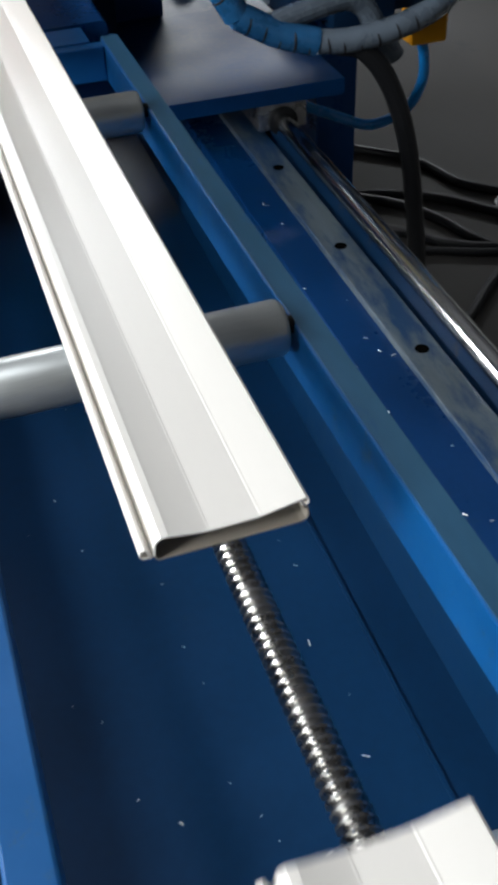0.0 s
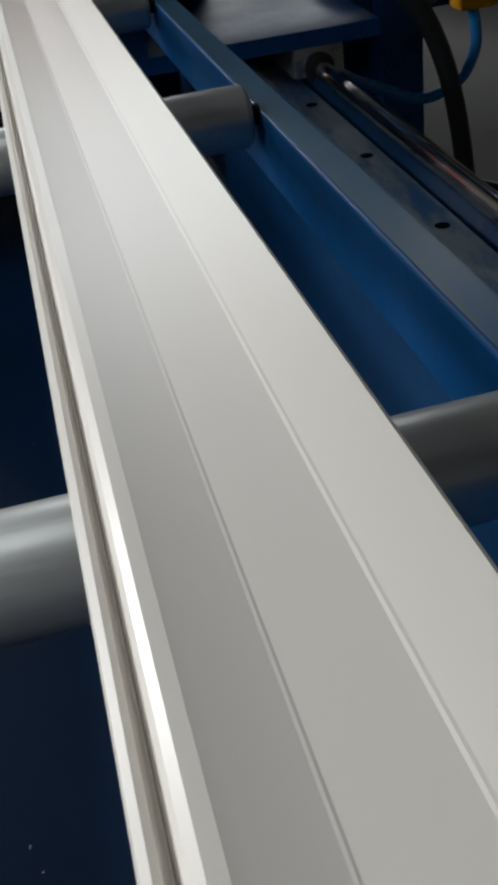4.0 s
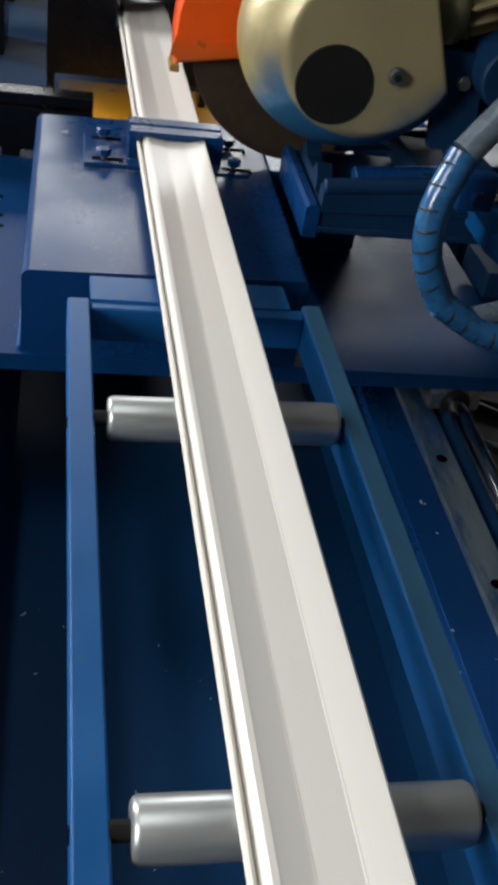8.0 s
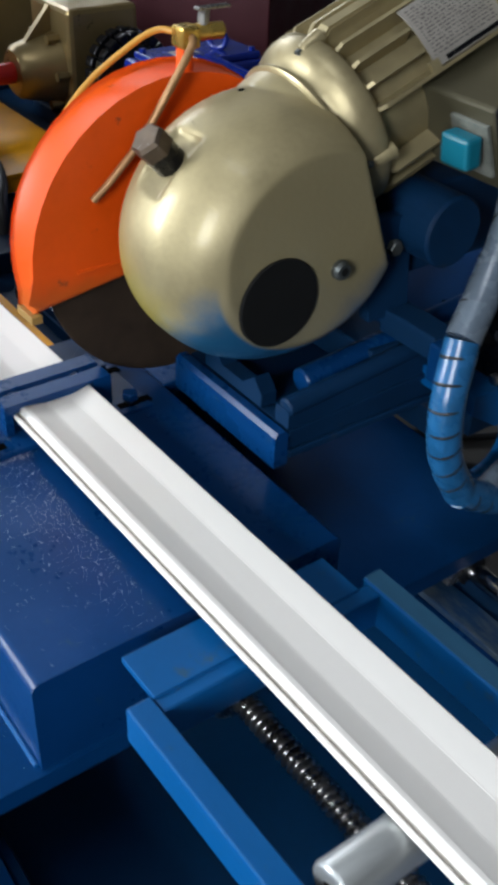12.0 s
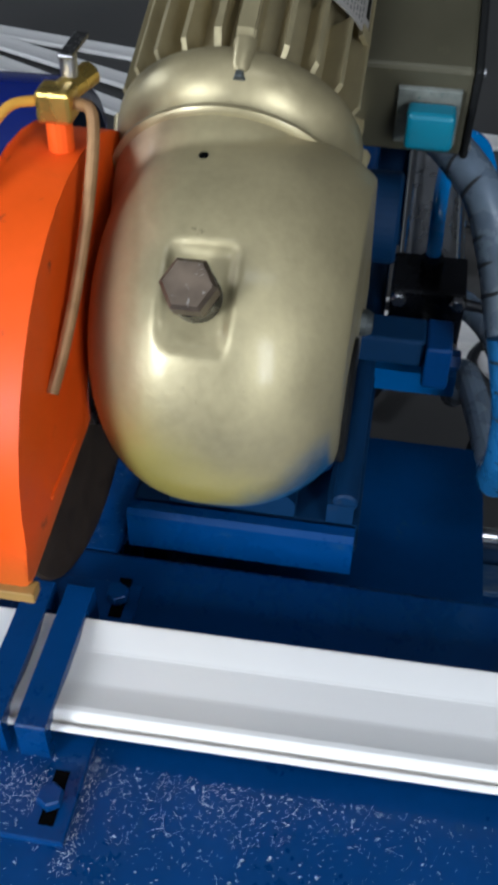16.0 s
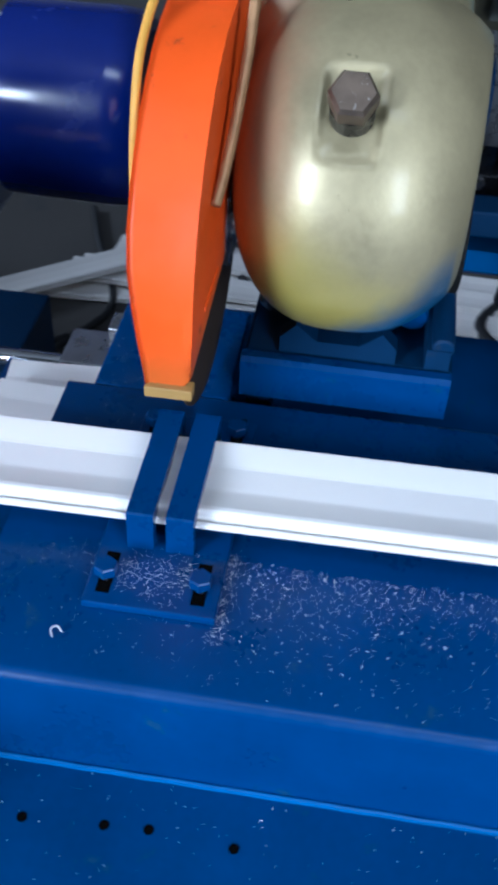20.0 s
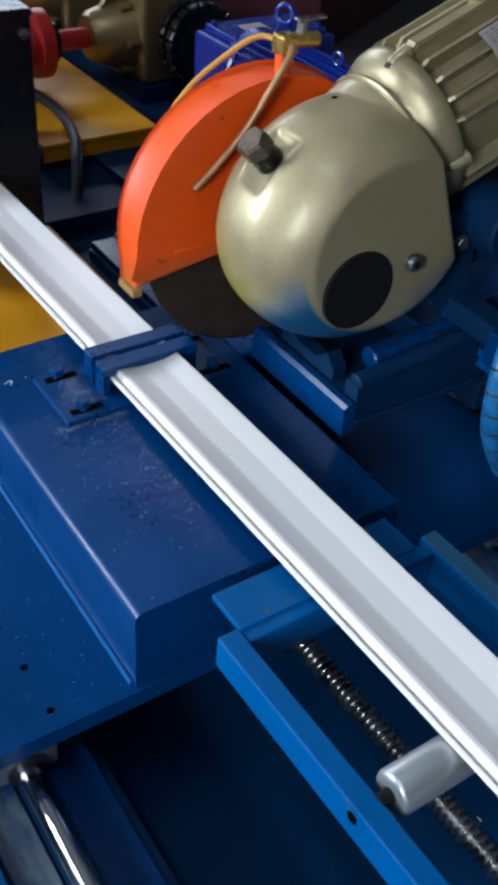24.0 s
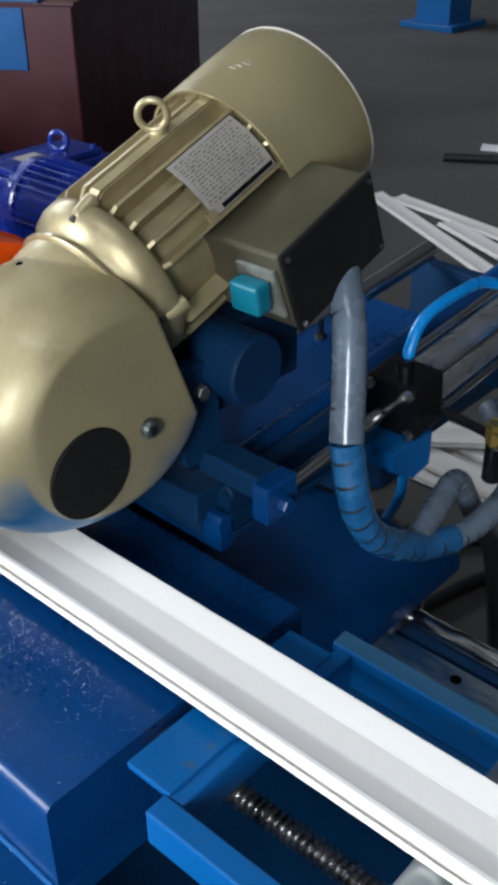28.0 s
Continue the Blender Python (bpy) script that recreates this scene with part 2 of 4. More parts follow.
def box(x0, x1, y0, y1, z0, z1, bev=0.0015, bm=None, m=None):
    own = bmesh.new()
    bmesh.ops.create_cube(own, size=1)
    bmesh.ops.transform(own, verts=own.verts, matrix=Matrix.Translation(((x0 + x1) / 2, (y0 + y1) / 2, (z0 + z1) / 2)) @ Matrix.Diagonal((x1 - x0, y1 - y0, z1 - z0, 1)))
    if bev:
        bmesh.ops.bevel(own, geom=own.edges, offset=bev, segments=2, affect="EDGES", profile=0.5)
    if m:
        bmesh.ops.transform(own, verts=own.verts, matrix=m)
    return merged(bm, own)


def merged(bm, own):
    if bm is None:
        return own
    me = bpy.data.meshes.new("joint")
    own.to_mesh(me)
    own.free()
    bm.from_mesh(me)
    bpy.data.meshes.remove(me)
    return bm


def along(p0, p1):
    """A frame at p0 whose z points to p1."""
    d = Vector(p1) - Vector(p0)
    return Matrix.Translation(p0) @ d.to_track_quat("Z", "Y").to_matrix().to_4x4(), d.length


def lathe(p0, p1, profile, seg=32, bm=None):
    """Rings of (share of the way from p0 to p1, radius), closed at both ends."""
    m, length = along(p0, p1)
    own = bmesh.new()
    rings = []
    for s, r in profile:
        rings.append([own.verts.new(m @ Vector((r * math.cos(a * math.tau / seg), r * math.sin(a * math.tau / seg), s * length))) for a in range(seg)])
    for a, b in zip(rings, rings[1:]):
        for i in range(seg):
            own.faces.new((a[i], a[(i + 1) % seg], b[(i + 1) % seg], b[i]))
    own.faces.new(rings[0][::-1])
    own.faces.new(rings[-1])
    return merged(bm, own)


def rod(p0, p1, r, seg=24, bev=0.0, bm=None):
    n = (Vector(p1) - Vector(p0)).length
    e = min(0.45, bev / n)
    return lathe(p0, p1, [(0, r - bev), (e, r), (1 - e, r), (1, r - bev)] if bev else [(0, r), (1, r)], seg, bm)


def prism(points, y0, y1, bm=None, axis="y"):
    """A closed outline, pairs (x, z), drawn out along y (or x, with pairs (y, z))."""
    own = bmesh.new()
    place = (lambda p, v: (p[0], v, p[1])) if axis == "y" else (lambda p, v: (v, p[0], p[1])) if axis == "x" else (lambda p, v: (p[0], p[1], v))
    a, b = ([own.verts.new(place(p, v)) for p in points] for v in (y0, y1))
    n = len(points)
    for i in range(n):
        own.faces.new((a[i], a[(i + 1) % n], b[(i + 1) % n], b[i]))
    own.faces.new(a)
    own.faces.new(b[::-1])
    return merged(bm, own)


def smooth_path(points, steps=6):
    """A Catmull-Rom line through points."""
    p = [Vector(q) for q in points]
    p = [2 * p[0] - p[1], *p, 2 * p[-1] - p[-2]]
    out = []
    for i in range(1, len(p) - 2):
        for k in range(steps):
            t = k / steps
            out.append(0.5 * (2 * p[i] + (p[i + 1] - p[i - 1]) * t + (2 * p[i - 1] - 5 * p[i] + 4 * p[i + 1] - p[i + 2]) * t * t + (3 * p[i] - p[i - 1] - 3 * p[i + 1] + p[i + 2]) * t ** 3))
    return [*out, p[-2]]


def tube(points, r, seg=12, steps=6, bm=None, radius=None):
    path = smooth_path(points, steps)
    own = bmesh.new()
    rings, up = [], None
    for i, p in enumerate(path):
        d = (path[min(i + 1, len(path) - 1)] - path[max(i - 1, 0)]).normalized()
        up = (d.orthogonal() if up is None else up - up.dot(d) * d).normalized()
        side, rad = d.cross(up), radius(i / (len(path) - 1)) if radius else r
        rings.append([own.verts.new(p + rad * (math.cos(a * math.tau / seg) * up + math.sin(a * math.tau / seg) * side)) for a in range(seg)])
    for a, b in zip(rings, rings[1:]):
        for i in range(seg):
            own.faces.new((a[i], a[(i + 1) % seg], b[(i + 1) % seg], b[i]))
    own.faces.new(rings[0][::-1])
    own.faces.new(rings[-1])
    return merged(bm, own)


def hexagon(p0, p1, r, bm=None):
    return lathe(p0, p1, [(0, r), (0.85, r), (1, r * 0.9)], 6, bm)


def disc_hole(name, x, y, z, r, parent, mat=None):
    """A drilled hole: a short dark cup with a lip just over the face."""
    return part(name, lathe((x, y, z - 0.004), (x, y, z + 0.0006), [(0, r * 0.9), (1, r)], 14), mat or HOLE, parent)


# ---- the hall ----
def quad_wall(name, bm, mat, kind="structure"):
    ob = part(name, bm, mat)
    return tagged(ob, kind=kind)


quad_wall("floor", box(-3.6, 13, -8, 15, -0.12, 0, 0), CONCRETE)
# the narrow opening near x = -2 is unseen, cut for the added fill lamp
roof = box(-1.75, 13, -8, 10.0, 6.0, 6.1, 0)
for x0, x1, y0, y1 in ((-3.6, -2.25, -8, 10.0), (-2.25, -1.75, -8, -2.45), (-2.25, -1.75, 0.45, 10.0), (-3.6, 13, 14.4, 15), (-3.6, -2.7, 10.0, 14.4), (5.7, 13, 10.0, 14.4)):
    box(x0, x1, y0, y1, 6.0, 6.1, 0, roof)
quad_wall("ceiling", roof, SHEET)
quad_wall("wall_south", box(-3.6, 13, -8.2, -8, 0, 6, 0), PLASTER)
quad_wall("wall_north", box(-3.6, 13, 15, 15.2, 0, 6, 0), PLASTER)
quad_wall("wall_east", box(13, 13.2, -8, 15, 0, 6, 0), PLASTER)
west = box(-3.8, -3.6, -8, -3.0, 0, 6, 0)
for y0, y1, z0, z1 in ((-3.0, -1.8, 0, 1.4), (-3.0, -1.8, 3.6, 6), (-1.8, 1.7, 0, 6), (1.7, 2.9, 0, 1.4), (1.7, 2.9, 3.6, 6), (2.9, 15, 0, 6)):
    box(-3.8, -3.6, y0, y1, z0, z1, 0, west)
quad_wall("wall_west", west, PLASTER)

# ---- machine bed ----
bed = thing("machine_bed", (0, -1.2, 0), "long dark blue welded steel machine bed with a sunken trough", "machine bed")
Y0, Y1 = -4.9, 0.62
part("trough_floor", box(-0.24, 0.255, Y0, Y1, 0.56, 0.58), TROUGH, bed)
part("trough_wall", prism([(0.255, 0.581), (0.24, 0.581), (0.25, 0.72), (0.255, 0.72)], Y0, Y1), TROUGH, bed)
part("weld_seam", box(0.186, 0.19, Y0 + 0.01, Y1 - 0.01, 0.58, 0.5815, 0), TROUGH, bed)
part("trough_wall", prism([(-0.24, 0.56), (-0.212, 0.583), (-0.235, 0.70), (-0.255, 0.70)], Y0, Y1), TROUGH, bed)
part("right_beam", box(0.2555, 0.388, Y0, Y1, 0.55, 0.734), BLUE, bed)
part("left_beam", box(-0.46, -0.25, Y0, Y1, 0.55, 0.722), BLUE, bed)
part("left_side_plate", box(-0.405, -0.385, Y0, Y1, 0.722, 0.745), BRIGHTBLUE, bed)
for y in (-4.6, -3.2, -1.8, -0.4):
    part("leg", box(-0.44, -0.32, y - 0.06, y + 0.06, 0, 0.55), BLUE, bed)
    part("leg", box(0.24, 0.34, y - 0.06, y + 0.06, 0, 0.55), BLUE, bed)
for sx in (1, -1):
    rail = thing("guide_rail", (0.36 * sx if sx > 0 else -0.33, -1.2, 0.73), "polished round guide rail on a worn painted support strip", "guide rail", "guide rails")
    xs, zs, xr = (0.325, 0.734, 0.366) if sx > 0 else (-0.358, 0.722, -0.322)
    part("support_strip", box(xs - 0.02, xs + 0.02, Y0, Y1, zs, zs + 0.009), GREYPAINT, rail, "scuffed grey-blue steel strip")
    part("rail_web", prism([(xr - 0.016, zs), (xr + 0.016, zs), (xr + 0.006, zs + 0.02), (xr - 0.006, zs + 0.02)], Y0, Y1), NAVY, rail)
    part("round_rod", rod((xr, Y0, zs + 0.028), (xr, Y1, zs + 0.028), 0.0125, 28), CHROME, rail, "polished chrome rod")
    for k in range(20):
        y = -0.298 - 0.22 * k if sx > 0 else -0.56 - 0.22 * (k - 1)
        part("bolt_hole", lathe((xs, y, zs + 0.006), (xs, y, zs + 0.0096), [(0, 0.0065), (1, 0.0075)], 14), HOLE, rail)

# ---- ball screw ----
def screw_mesh():
    bm = bmesh.new()
    seg, pitch, y0, y1, cx, cz = 16, 0.0095, -4.7, 0.3, 0.067, 0.678
    shape = ((0, 0.0158), (0.3, 0.0158), (0.42, 0.0118), (0.6, 0.0105), (0.88, 0.0118))
    turns = int((y1 - y0) / pitch)
    rows = []
    for k in range(turns):
        for s, r in shape:
            row = []
            for a in range(seg):
                ang = a * math.tau / seg
                row.append(bm.verts.new((cx + r * math.cos(ang), y0 + (k + s + a / seg) * pitch, cz + r * math.sin(ang))))
            rows.append(row)
    step = len(shape)
    for i in range(len(rows) - 1):
        for a in range(seg - 1):
            bm.faces.new((rows[i][a], rows[i][a + 1], rows[i + 1][a + 1], rows[i + 1][a]))
        if i + 1 + step < len(rows):
            bm.faces.new((rows[i][seg - 1], rows[i + step][0], rows[i + step + 1][0], rows[i + 1][seg - 1]))
    return bm


screw = thing("ball_screw", (0.067, -1.2, 0.678), "long steel ball screw with a coarse rolled thread", "ball screw")
part("thread", screw_mesh(), STEEL, screw, smooth=50)
for y in (-4.72, 0.3):
    part("bearing_block", box(0.02, 0.102, y - 0.02, y + 0.02, 0.58, 0.725), BLUE, screw)
screw.location.x, screw.rotation_euler.z = 0.0775, 0.016

# ---- roller table ----
table = thing("roller_table", (0, -1.2, 0.58), "blue welded roller table frame with steel rollers", "roller table")
FY0 = -4.85


part("side_rail", box(-0.145, -0.121, FY0, -0.496, 0.893, 0.933, 0.002), BRIGHTBLUE, table, "bright blue flat steel side rail")
part("side_rail", box(0.117, 0.139, FY0, -0.49, 0.887, 0.933, 0.002), BRIGHTBLUE, table, "bright blue flat steel side rail")
# thin strip over the rail: wear plus a painted skylight sheen
part("rail_top", box(0.1185, 0.1375, FY0 + 0.001, -0.491, 0.9335, 0.9342, 0), WORNSHEEN, table, "worn blue top face with the skylight's grey sheen in its colour")
part("end_bar", box(-0.12, 0.1165, -0.515, -0.497, 0.89, 0.931, 0.002), BRIGHTBLUE, table)
part("end_plate", box(-0.12, 0.103, -0.5, -0.447, 0.926, 0.9335, 0.001), BRIGHTBLUE, table, "scuffed blue end plate")
for y in (-1.79, -2.85, -4.0):
    part("cross_bar", box(-0.12, 0.1155, y - 0.02, y + 0.02, 0.86, 0.893, 0.002), BLUE, table)
for y in (-2.2, -3.4, -4.6):
    for x in (-0.133, 0.128):
        part("post", box(x - 0.012, x + 0.012, y - 0.02, y + 0.02, 0.58, 0.893 if x < 0 else 0.887, 0.001), NAVY, table)
for y in (-0.706, -1.124, -1.54):
    part("axle_hole", rod((-0.1458, y, 0.92), (-0.1446, y, 0.92), 0.006, 14), HOLE, table)
for k in range(10):
    y = -0.71 - 0.4185 * k
    roller = part("roller", lathe((-0.109, y, 0.929), (0.1105, y, 0.929), [(0, 0.012), (0, 0.0175), (0.006, 0.0195), (0.02, 0.021), (0.98, 0.021), (0.994, 0.0195), (1, 0.0175), (1, 0.012)], 40), ROLLER, table, "dull galvanised steel roller", smooth=35)
    part("axle", rod((-0.122, y, 0.929), (0.118, y, 0.929), 0.007, 16), MATTBLACK, roller)
table.location.x, table.rotation_euler.z = 0.008, 0.016  # the run-out table stands a little askew to the carriage

# ---- carriage ----
car = thing("saw_carriage", (0, -0.2, 0.76), "glossy blue steel saw carriage plate dusted with metal swarf", "carriage")
part("base_plate", prism([(-0.62, -0.437), (0.45, -0.437), (0.45, 0.04), (0.134, 0.04), (0.134, 0.18), (-0.62, 0.18)], 0.794, 0.816, axis="z"), DUSTBLUE, car)
part("offcut_tray", box(0.14, 0.33, 0.041, 0.2, 0.779, 0.791, 0.001), BLUE, car)
bend = [(-0.2 + 0.01 * (1 - math.cos(radians(a))), 0.916 + 0.01 * math.sin(radians(a))) for a in range(0, 91, 15)]
part("raised_table", prism([(-0.2, 0.816), *bend, (0.128, 0.933), (0.132, 0.9315), (0.134, 0.928), (0.134, 0.816)], -0.431, 0.058), BLUE, car, smooth=40)
part("table_tongue", box(0.134, 0.282, -0.098, 0.034, 0.818, 0.931, 0.002), BLUE, car)
part("weld_bead", tube([(-0.2022 - 0.0003 * math.sin(9.1 * i), -0.425 + 0.024 * i, 0.8175) for i in range(21)], 0.0028, 8, 2), BRIGHTBLUE, car)
for x, y in ((-0.246, -0.068), (-0.244, -0.102), (-0.248, -0.168), (-0.289, -0.349), (-0.288, -0.413), (-0.25, -0.005), (-0.36, -0.40), (-0.293, -0.285)):
    disc_hole("bolt_hole", x, y, 0.816, 0.0042, car)
for x in (0.366, -0.322):
    for y in (-0.36, 0.08):
        z = 0.762 if x > 0 else 0.75
        block = part("bearing_block", box(x - 0.036, x + 0.036, y - 0.06, y + 0.06, z - 0.012, 0.794, 0.003), ALU, car, "grey cast bearing block")
        part("seal", rod((x, y - 0.0635, z), (x, y + 0.0635, z), 0.021, 24), RUBBER, block)
part("screw_nut", lathe((0.067, -0.36, 0.674), (0.067, -0.24, 0.674), [(0, 0.02), (0, 0.036), (0.2, 0.036), (0.2, 0.026), (1, 0.026)], 28), STEEL, car)
part("nut_bracket", box(0.02, 0.102, -0.24, -0.2, 0.64, 0.794), NAVY, car)
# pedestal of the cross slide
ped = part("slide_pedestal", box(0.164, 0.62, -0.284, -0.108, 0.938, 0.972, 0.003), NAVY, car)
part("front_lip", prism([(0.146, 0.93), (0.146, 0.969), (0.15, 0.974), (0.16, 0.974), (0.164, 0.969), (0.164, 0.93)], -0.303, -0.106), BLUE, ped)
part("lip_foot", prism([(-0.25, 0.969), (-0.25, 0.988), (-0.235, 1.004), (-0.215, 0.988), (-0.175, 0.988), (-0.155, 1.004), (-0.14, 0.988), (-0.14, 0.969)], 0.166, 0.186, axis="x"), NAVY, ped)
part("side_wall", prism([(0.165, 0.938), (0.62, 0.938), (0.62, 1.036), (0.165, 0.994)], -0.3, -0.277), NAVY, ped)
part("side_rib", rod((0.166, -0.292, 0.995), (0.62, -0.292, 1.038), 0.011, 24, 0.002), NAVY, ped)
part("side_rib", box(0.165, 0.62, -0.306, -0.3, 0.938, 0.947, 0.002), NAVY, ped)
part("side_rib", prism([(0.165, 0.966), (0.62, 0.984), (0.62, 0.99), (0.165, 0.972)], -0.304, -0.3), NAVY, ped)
for x0, x1, y0, y1 in ((0.5, 0.6, -0.27, -0.12), (0.17, 0.2, -0.135, -0.11)):
    part("pedestal_leg", box(x0, x1, y0, y1, 0.816, 0.938, 0.002), NAVY, ped)
for y in (-0.262, -0.13):
    part("slide_rod", rod((0.21, y, 0.997), (0.8, y, 0.997 + 0.59 * 0.0945), 0.0155, 24, 0.002), CHROME if y > -0.2 else BLUE, ped, "guide rod of the cross slide")
part("rod_stand", box(0.6, 0.62, -0.296, -0.1, 0.938, 1.024), BLUE, ped)
part("tail_bracket", box(0.8, 0.825, -0.385, -0.1, 0.86, 1.03), NAVY, car)
part("tail_beam", box(0.44, 0.86, -0.25, -0.15, 0.83, 0.87, 0.002), NAVY, car)

# ---- clamp ----
clamp = thing("slat_clamp", (0, -0.085, 0.928), "blue steel slat clamp with two arched bars, dusted with swarf", "clamp")
part("clamp_base", box(-0.131, 0.1, -0.131, -0.026, 0.9275, 0.9345, 0.0015), BLUE, clamp)


def arched_bar(y0, y1):
    """A bar whose underside follows the slat's hollow face."""
    under = [(0.0385, 0.9335), (0.0385, 0.9705), (0.034, 0.9700), (0.014, 0.9645), (-0.017, 0.9640), (-0.046, 0.9682), (-0.051, 0.9675), (-0.0535, 0.962), (-0.0605, 0.9615), (-0.0615, 0.9335)]
    return prism([(-0.07, 0.9335), (-0.07, 0.972), (-0.0685, 0.9735), (0.0595, 0.9735), (0.061, 0.972), (0.061, 0.9335), *under], y0, y1)


part("clamp_bar", arched_bar(-0.0705, -0.0485), BLUE, clamp)
part("clamp_bar", arched_bar(-0.103, -0.0805), BLUE, clamp)
for x in (-0.1, 0.082):
    for y in (-0.04, -0.115):
        part("slot", box(x - 0.02, x + 0.022, y - 0.0055, y + 0.0055, 0.931, 0.935, 0), HOLE, clamp)
        bolt = part("bolt", rod((x - 0.004, y, 0.9345), (x - 0.004, y, 0.946), 0.0042, 12), STEEL, clamp)
        part("bolt_head", hexagon((x - 0.004, y, 0.9415), (x - 0.004, y, 0.9505), 0.0095), BLUE, bolt, "blue hexagon bolt head")

# ---- slats ----
SLAT_TURN = 0.017  # the slats run a little askew over the rollers


def slat_outline(t=0.0009):
    top = [(-45.5, 3.2), (-49.5, 3.4), (-51.4, 6.0), (-50.6, 9.0), (-48.2, 10.0), (-46.3, 8.6), (-45.3, 4.6), (-44.5, 3.7), (-43.6, 3.9), (-42.8, 6.8), (-42.2, 11.5), (-40.8, 13.9), (-38.0, 15.6), (-33.5, 15.6), (-29.0, 14.6), (-11.4, 12.28), (-10.5, 12.28), (-9.6, 12.12), (19.4, 12.5), (20.5, 12.8), (21.6, 12.85), (44.5, 17.1), (47.5, 17.4), (49.3, 16.0), (49.6, 13.5), (47.5, 11.6), (44.5, 12.4)]
    bottom = [(46.0, 10.2), (48.8, 9.6), (49.4, 5.0), (48.0, 1.2), (44.0, 0.0), (-40.0, 0.0), (-42.2, 1.4), (-42.4, 4.0), (-44.5, 2.6)]
    return [(x * 0.00094, 0.950 + z / 1000) for x, z in top], [(x * 0.00094, 0.950 + z / 1000) for x, z in bottom]


def sheet(points, y0, y1, t=0.0009, bm=None):
    """A bent strip of sheet of thickness t, its face on the outline."""
    n = len(points)
    inner = []
    for i, p in enumerate(points):
        a, b = points[max(i - 1, 0)], points[min(i + 1, n - 1)]
        d = Vector((b[0] - a[0], b[1] - a[1])).normalized()
        inner.append((p[0] + d.y * t, p[1] - d.x * t))
    return prism([*points, *inner[::-1]], y0, y1, bm)


def slat(name, y0, y1, label, at_y):
    ob = thing(name, (-0.0112 - SLAT_TURN * (at_y + 0.1), at_y, 0.95), label, "slat", "rolled slats")
    ob.rotation_euler.z = SLAT_TURN
    top, bottom = slat_outline()
    for name, line, mat in (("top_skin", top, CREAM), ("bottom_skin", bottom, TAUPE)):
        part(name, sheet([(x + ob.location.x, z) for x, z in line], y0, y1), mat, ob, smooth=6)
    return ob


LONG_SLAT = slat("roller_shutter_slat", -1.338, 4.2, "long cream coated steel shutter slat running over the rollers", -1.338)
CUT_SLAT = slat("roller_shutter_slat", -2.9, -1.526, "cut-off cream steel shutter slat sliding away along the rollers", -1.526)

def ring_mesh(center, axis, big, small, seg=32, ring=12):
    m, _ = along(center, Vector(center) + Vector(axis))
    bm = bmesh.new()
    rows = [[bm.verts.new(m @ Vector(((big + small * math.cos(b * math.tau / ring)) * math.cos(a * math.tau / seg), (big + small * math.cos(b * math.tau / ring)) * math.sin(a * math.tau / seg), small * math.sin(b * math.tau / ring)))) for b in range(ring)] for a in range(seg)]
    for a in range(seg):
        for b in range(ring):
            bm.faces.new((rows[a][b], rows[(a + 1) % seg][b], rows[(a + 1) % seg][(b + 1) % ring], rows[a][(b + 1) % ring]))
    return bm


# ---- cut-off saw ----
U, V = Vector((0.9366, 0, 0.3504)), Vector((-0.3504, 0, 0.9366))
A0 = Vector((0.414, -0.183, 1.305))


def axial(s, ang=0.0, r=0.0):
    """A place on the motor: s along its axis, ang degrees from its top towards the near side, r from the axis."""
    a = radians(ang)
    return A0 + s * U + r * (math.cos(a) * V + math.sin(a) * Vector((0, -1, 0)))


def necked(s):
    """A place on the housing's neck, whose axis lies a little under the motor's."""
    return axial(s) - 0.012 * V


saw = thing("cutoff_saw", (0.2, -0.19, 0.99), "khaki metallic electric cut-off saw with an orange blade guard", "saw")


b0 = Vector((0.0995, -0.19, 1.2545))  # floor of the bolt's recess
bd = Vector((-0.68, 0, 0.733)).normalized()
PADM = Matrix(((0.733, 0, bd.x, b0.x), (0, 1, 0, b0.y), (0.68, 0, bd.z, b0.z), (0, 0, 0, 1)))


def gear_housing():
    """An egg cut flat on the near side, a sunk pad for the bolt, and the round neck that meets the motor."""
    bm = bmesh.new()
    bmesh.ops.create_uvsphere(bm, u_segments=160, v_segments=100, radius=1)
    c = Vector((0.2, -0.197, 1.173))
    out = PADM.inverted()
    for v in bm.verts:
        x, y, z = v.co
        h = math.hypot(x, y)
        w = abs(z) ** (2 / 2.5)
        f = max(0.0, 1 - w ** 2.5) ** (1 / 2.5)
        ux, vy = (x / h, y / h) if h > 1e-6 else (0, 0)
        p = c + U * ((0.149 if ux < 0 else 0.142) * f * ux) + V * (0.134 * f * vy) + Vector((0, -1, 0)) * ((0.119 + 0.016 * ux * f if z > 0 else 0.102) * math.copysign(w, z))
        q = out @ p
        if abs(q.y) < 0.0205 and -0.034 < q.x < 0.034 and q.z > 0:
            q.z = 0.0
            p = PADM @ q
        v.co = p
    for co, no in ((Vector((0.17, -0.2895, 0)), Vector((-0.03, -1, 0))), (A0 + U * -0.162, U)):
        geo = bm.verts[:] + bm.edges[:] + bm.faces[:]
        cut = bmesh.ops.bisect_plane(bm, geom=geo, plane_co=co, plane_no=no, clear_outer=True)
        edges = [e for e in cut["geom_cut"] if isinstance(e, bmesh.types.BMEdge)]
        bmesh.ops.contextual_create(bm, geom=edges)
    return lathe(necked(-0.352), necked(-0.152), [(0, 0.005), (0.05, 0.02), (0.2, 0.045), (0.4, 0.066), (0.55, 0.077), (0.7, 0.085), (0.85, 0.0895), (0.93, 0.0905), (0.94, 0.08)], 64, bm)


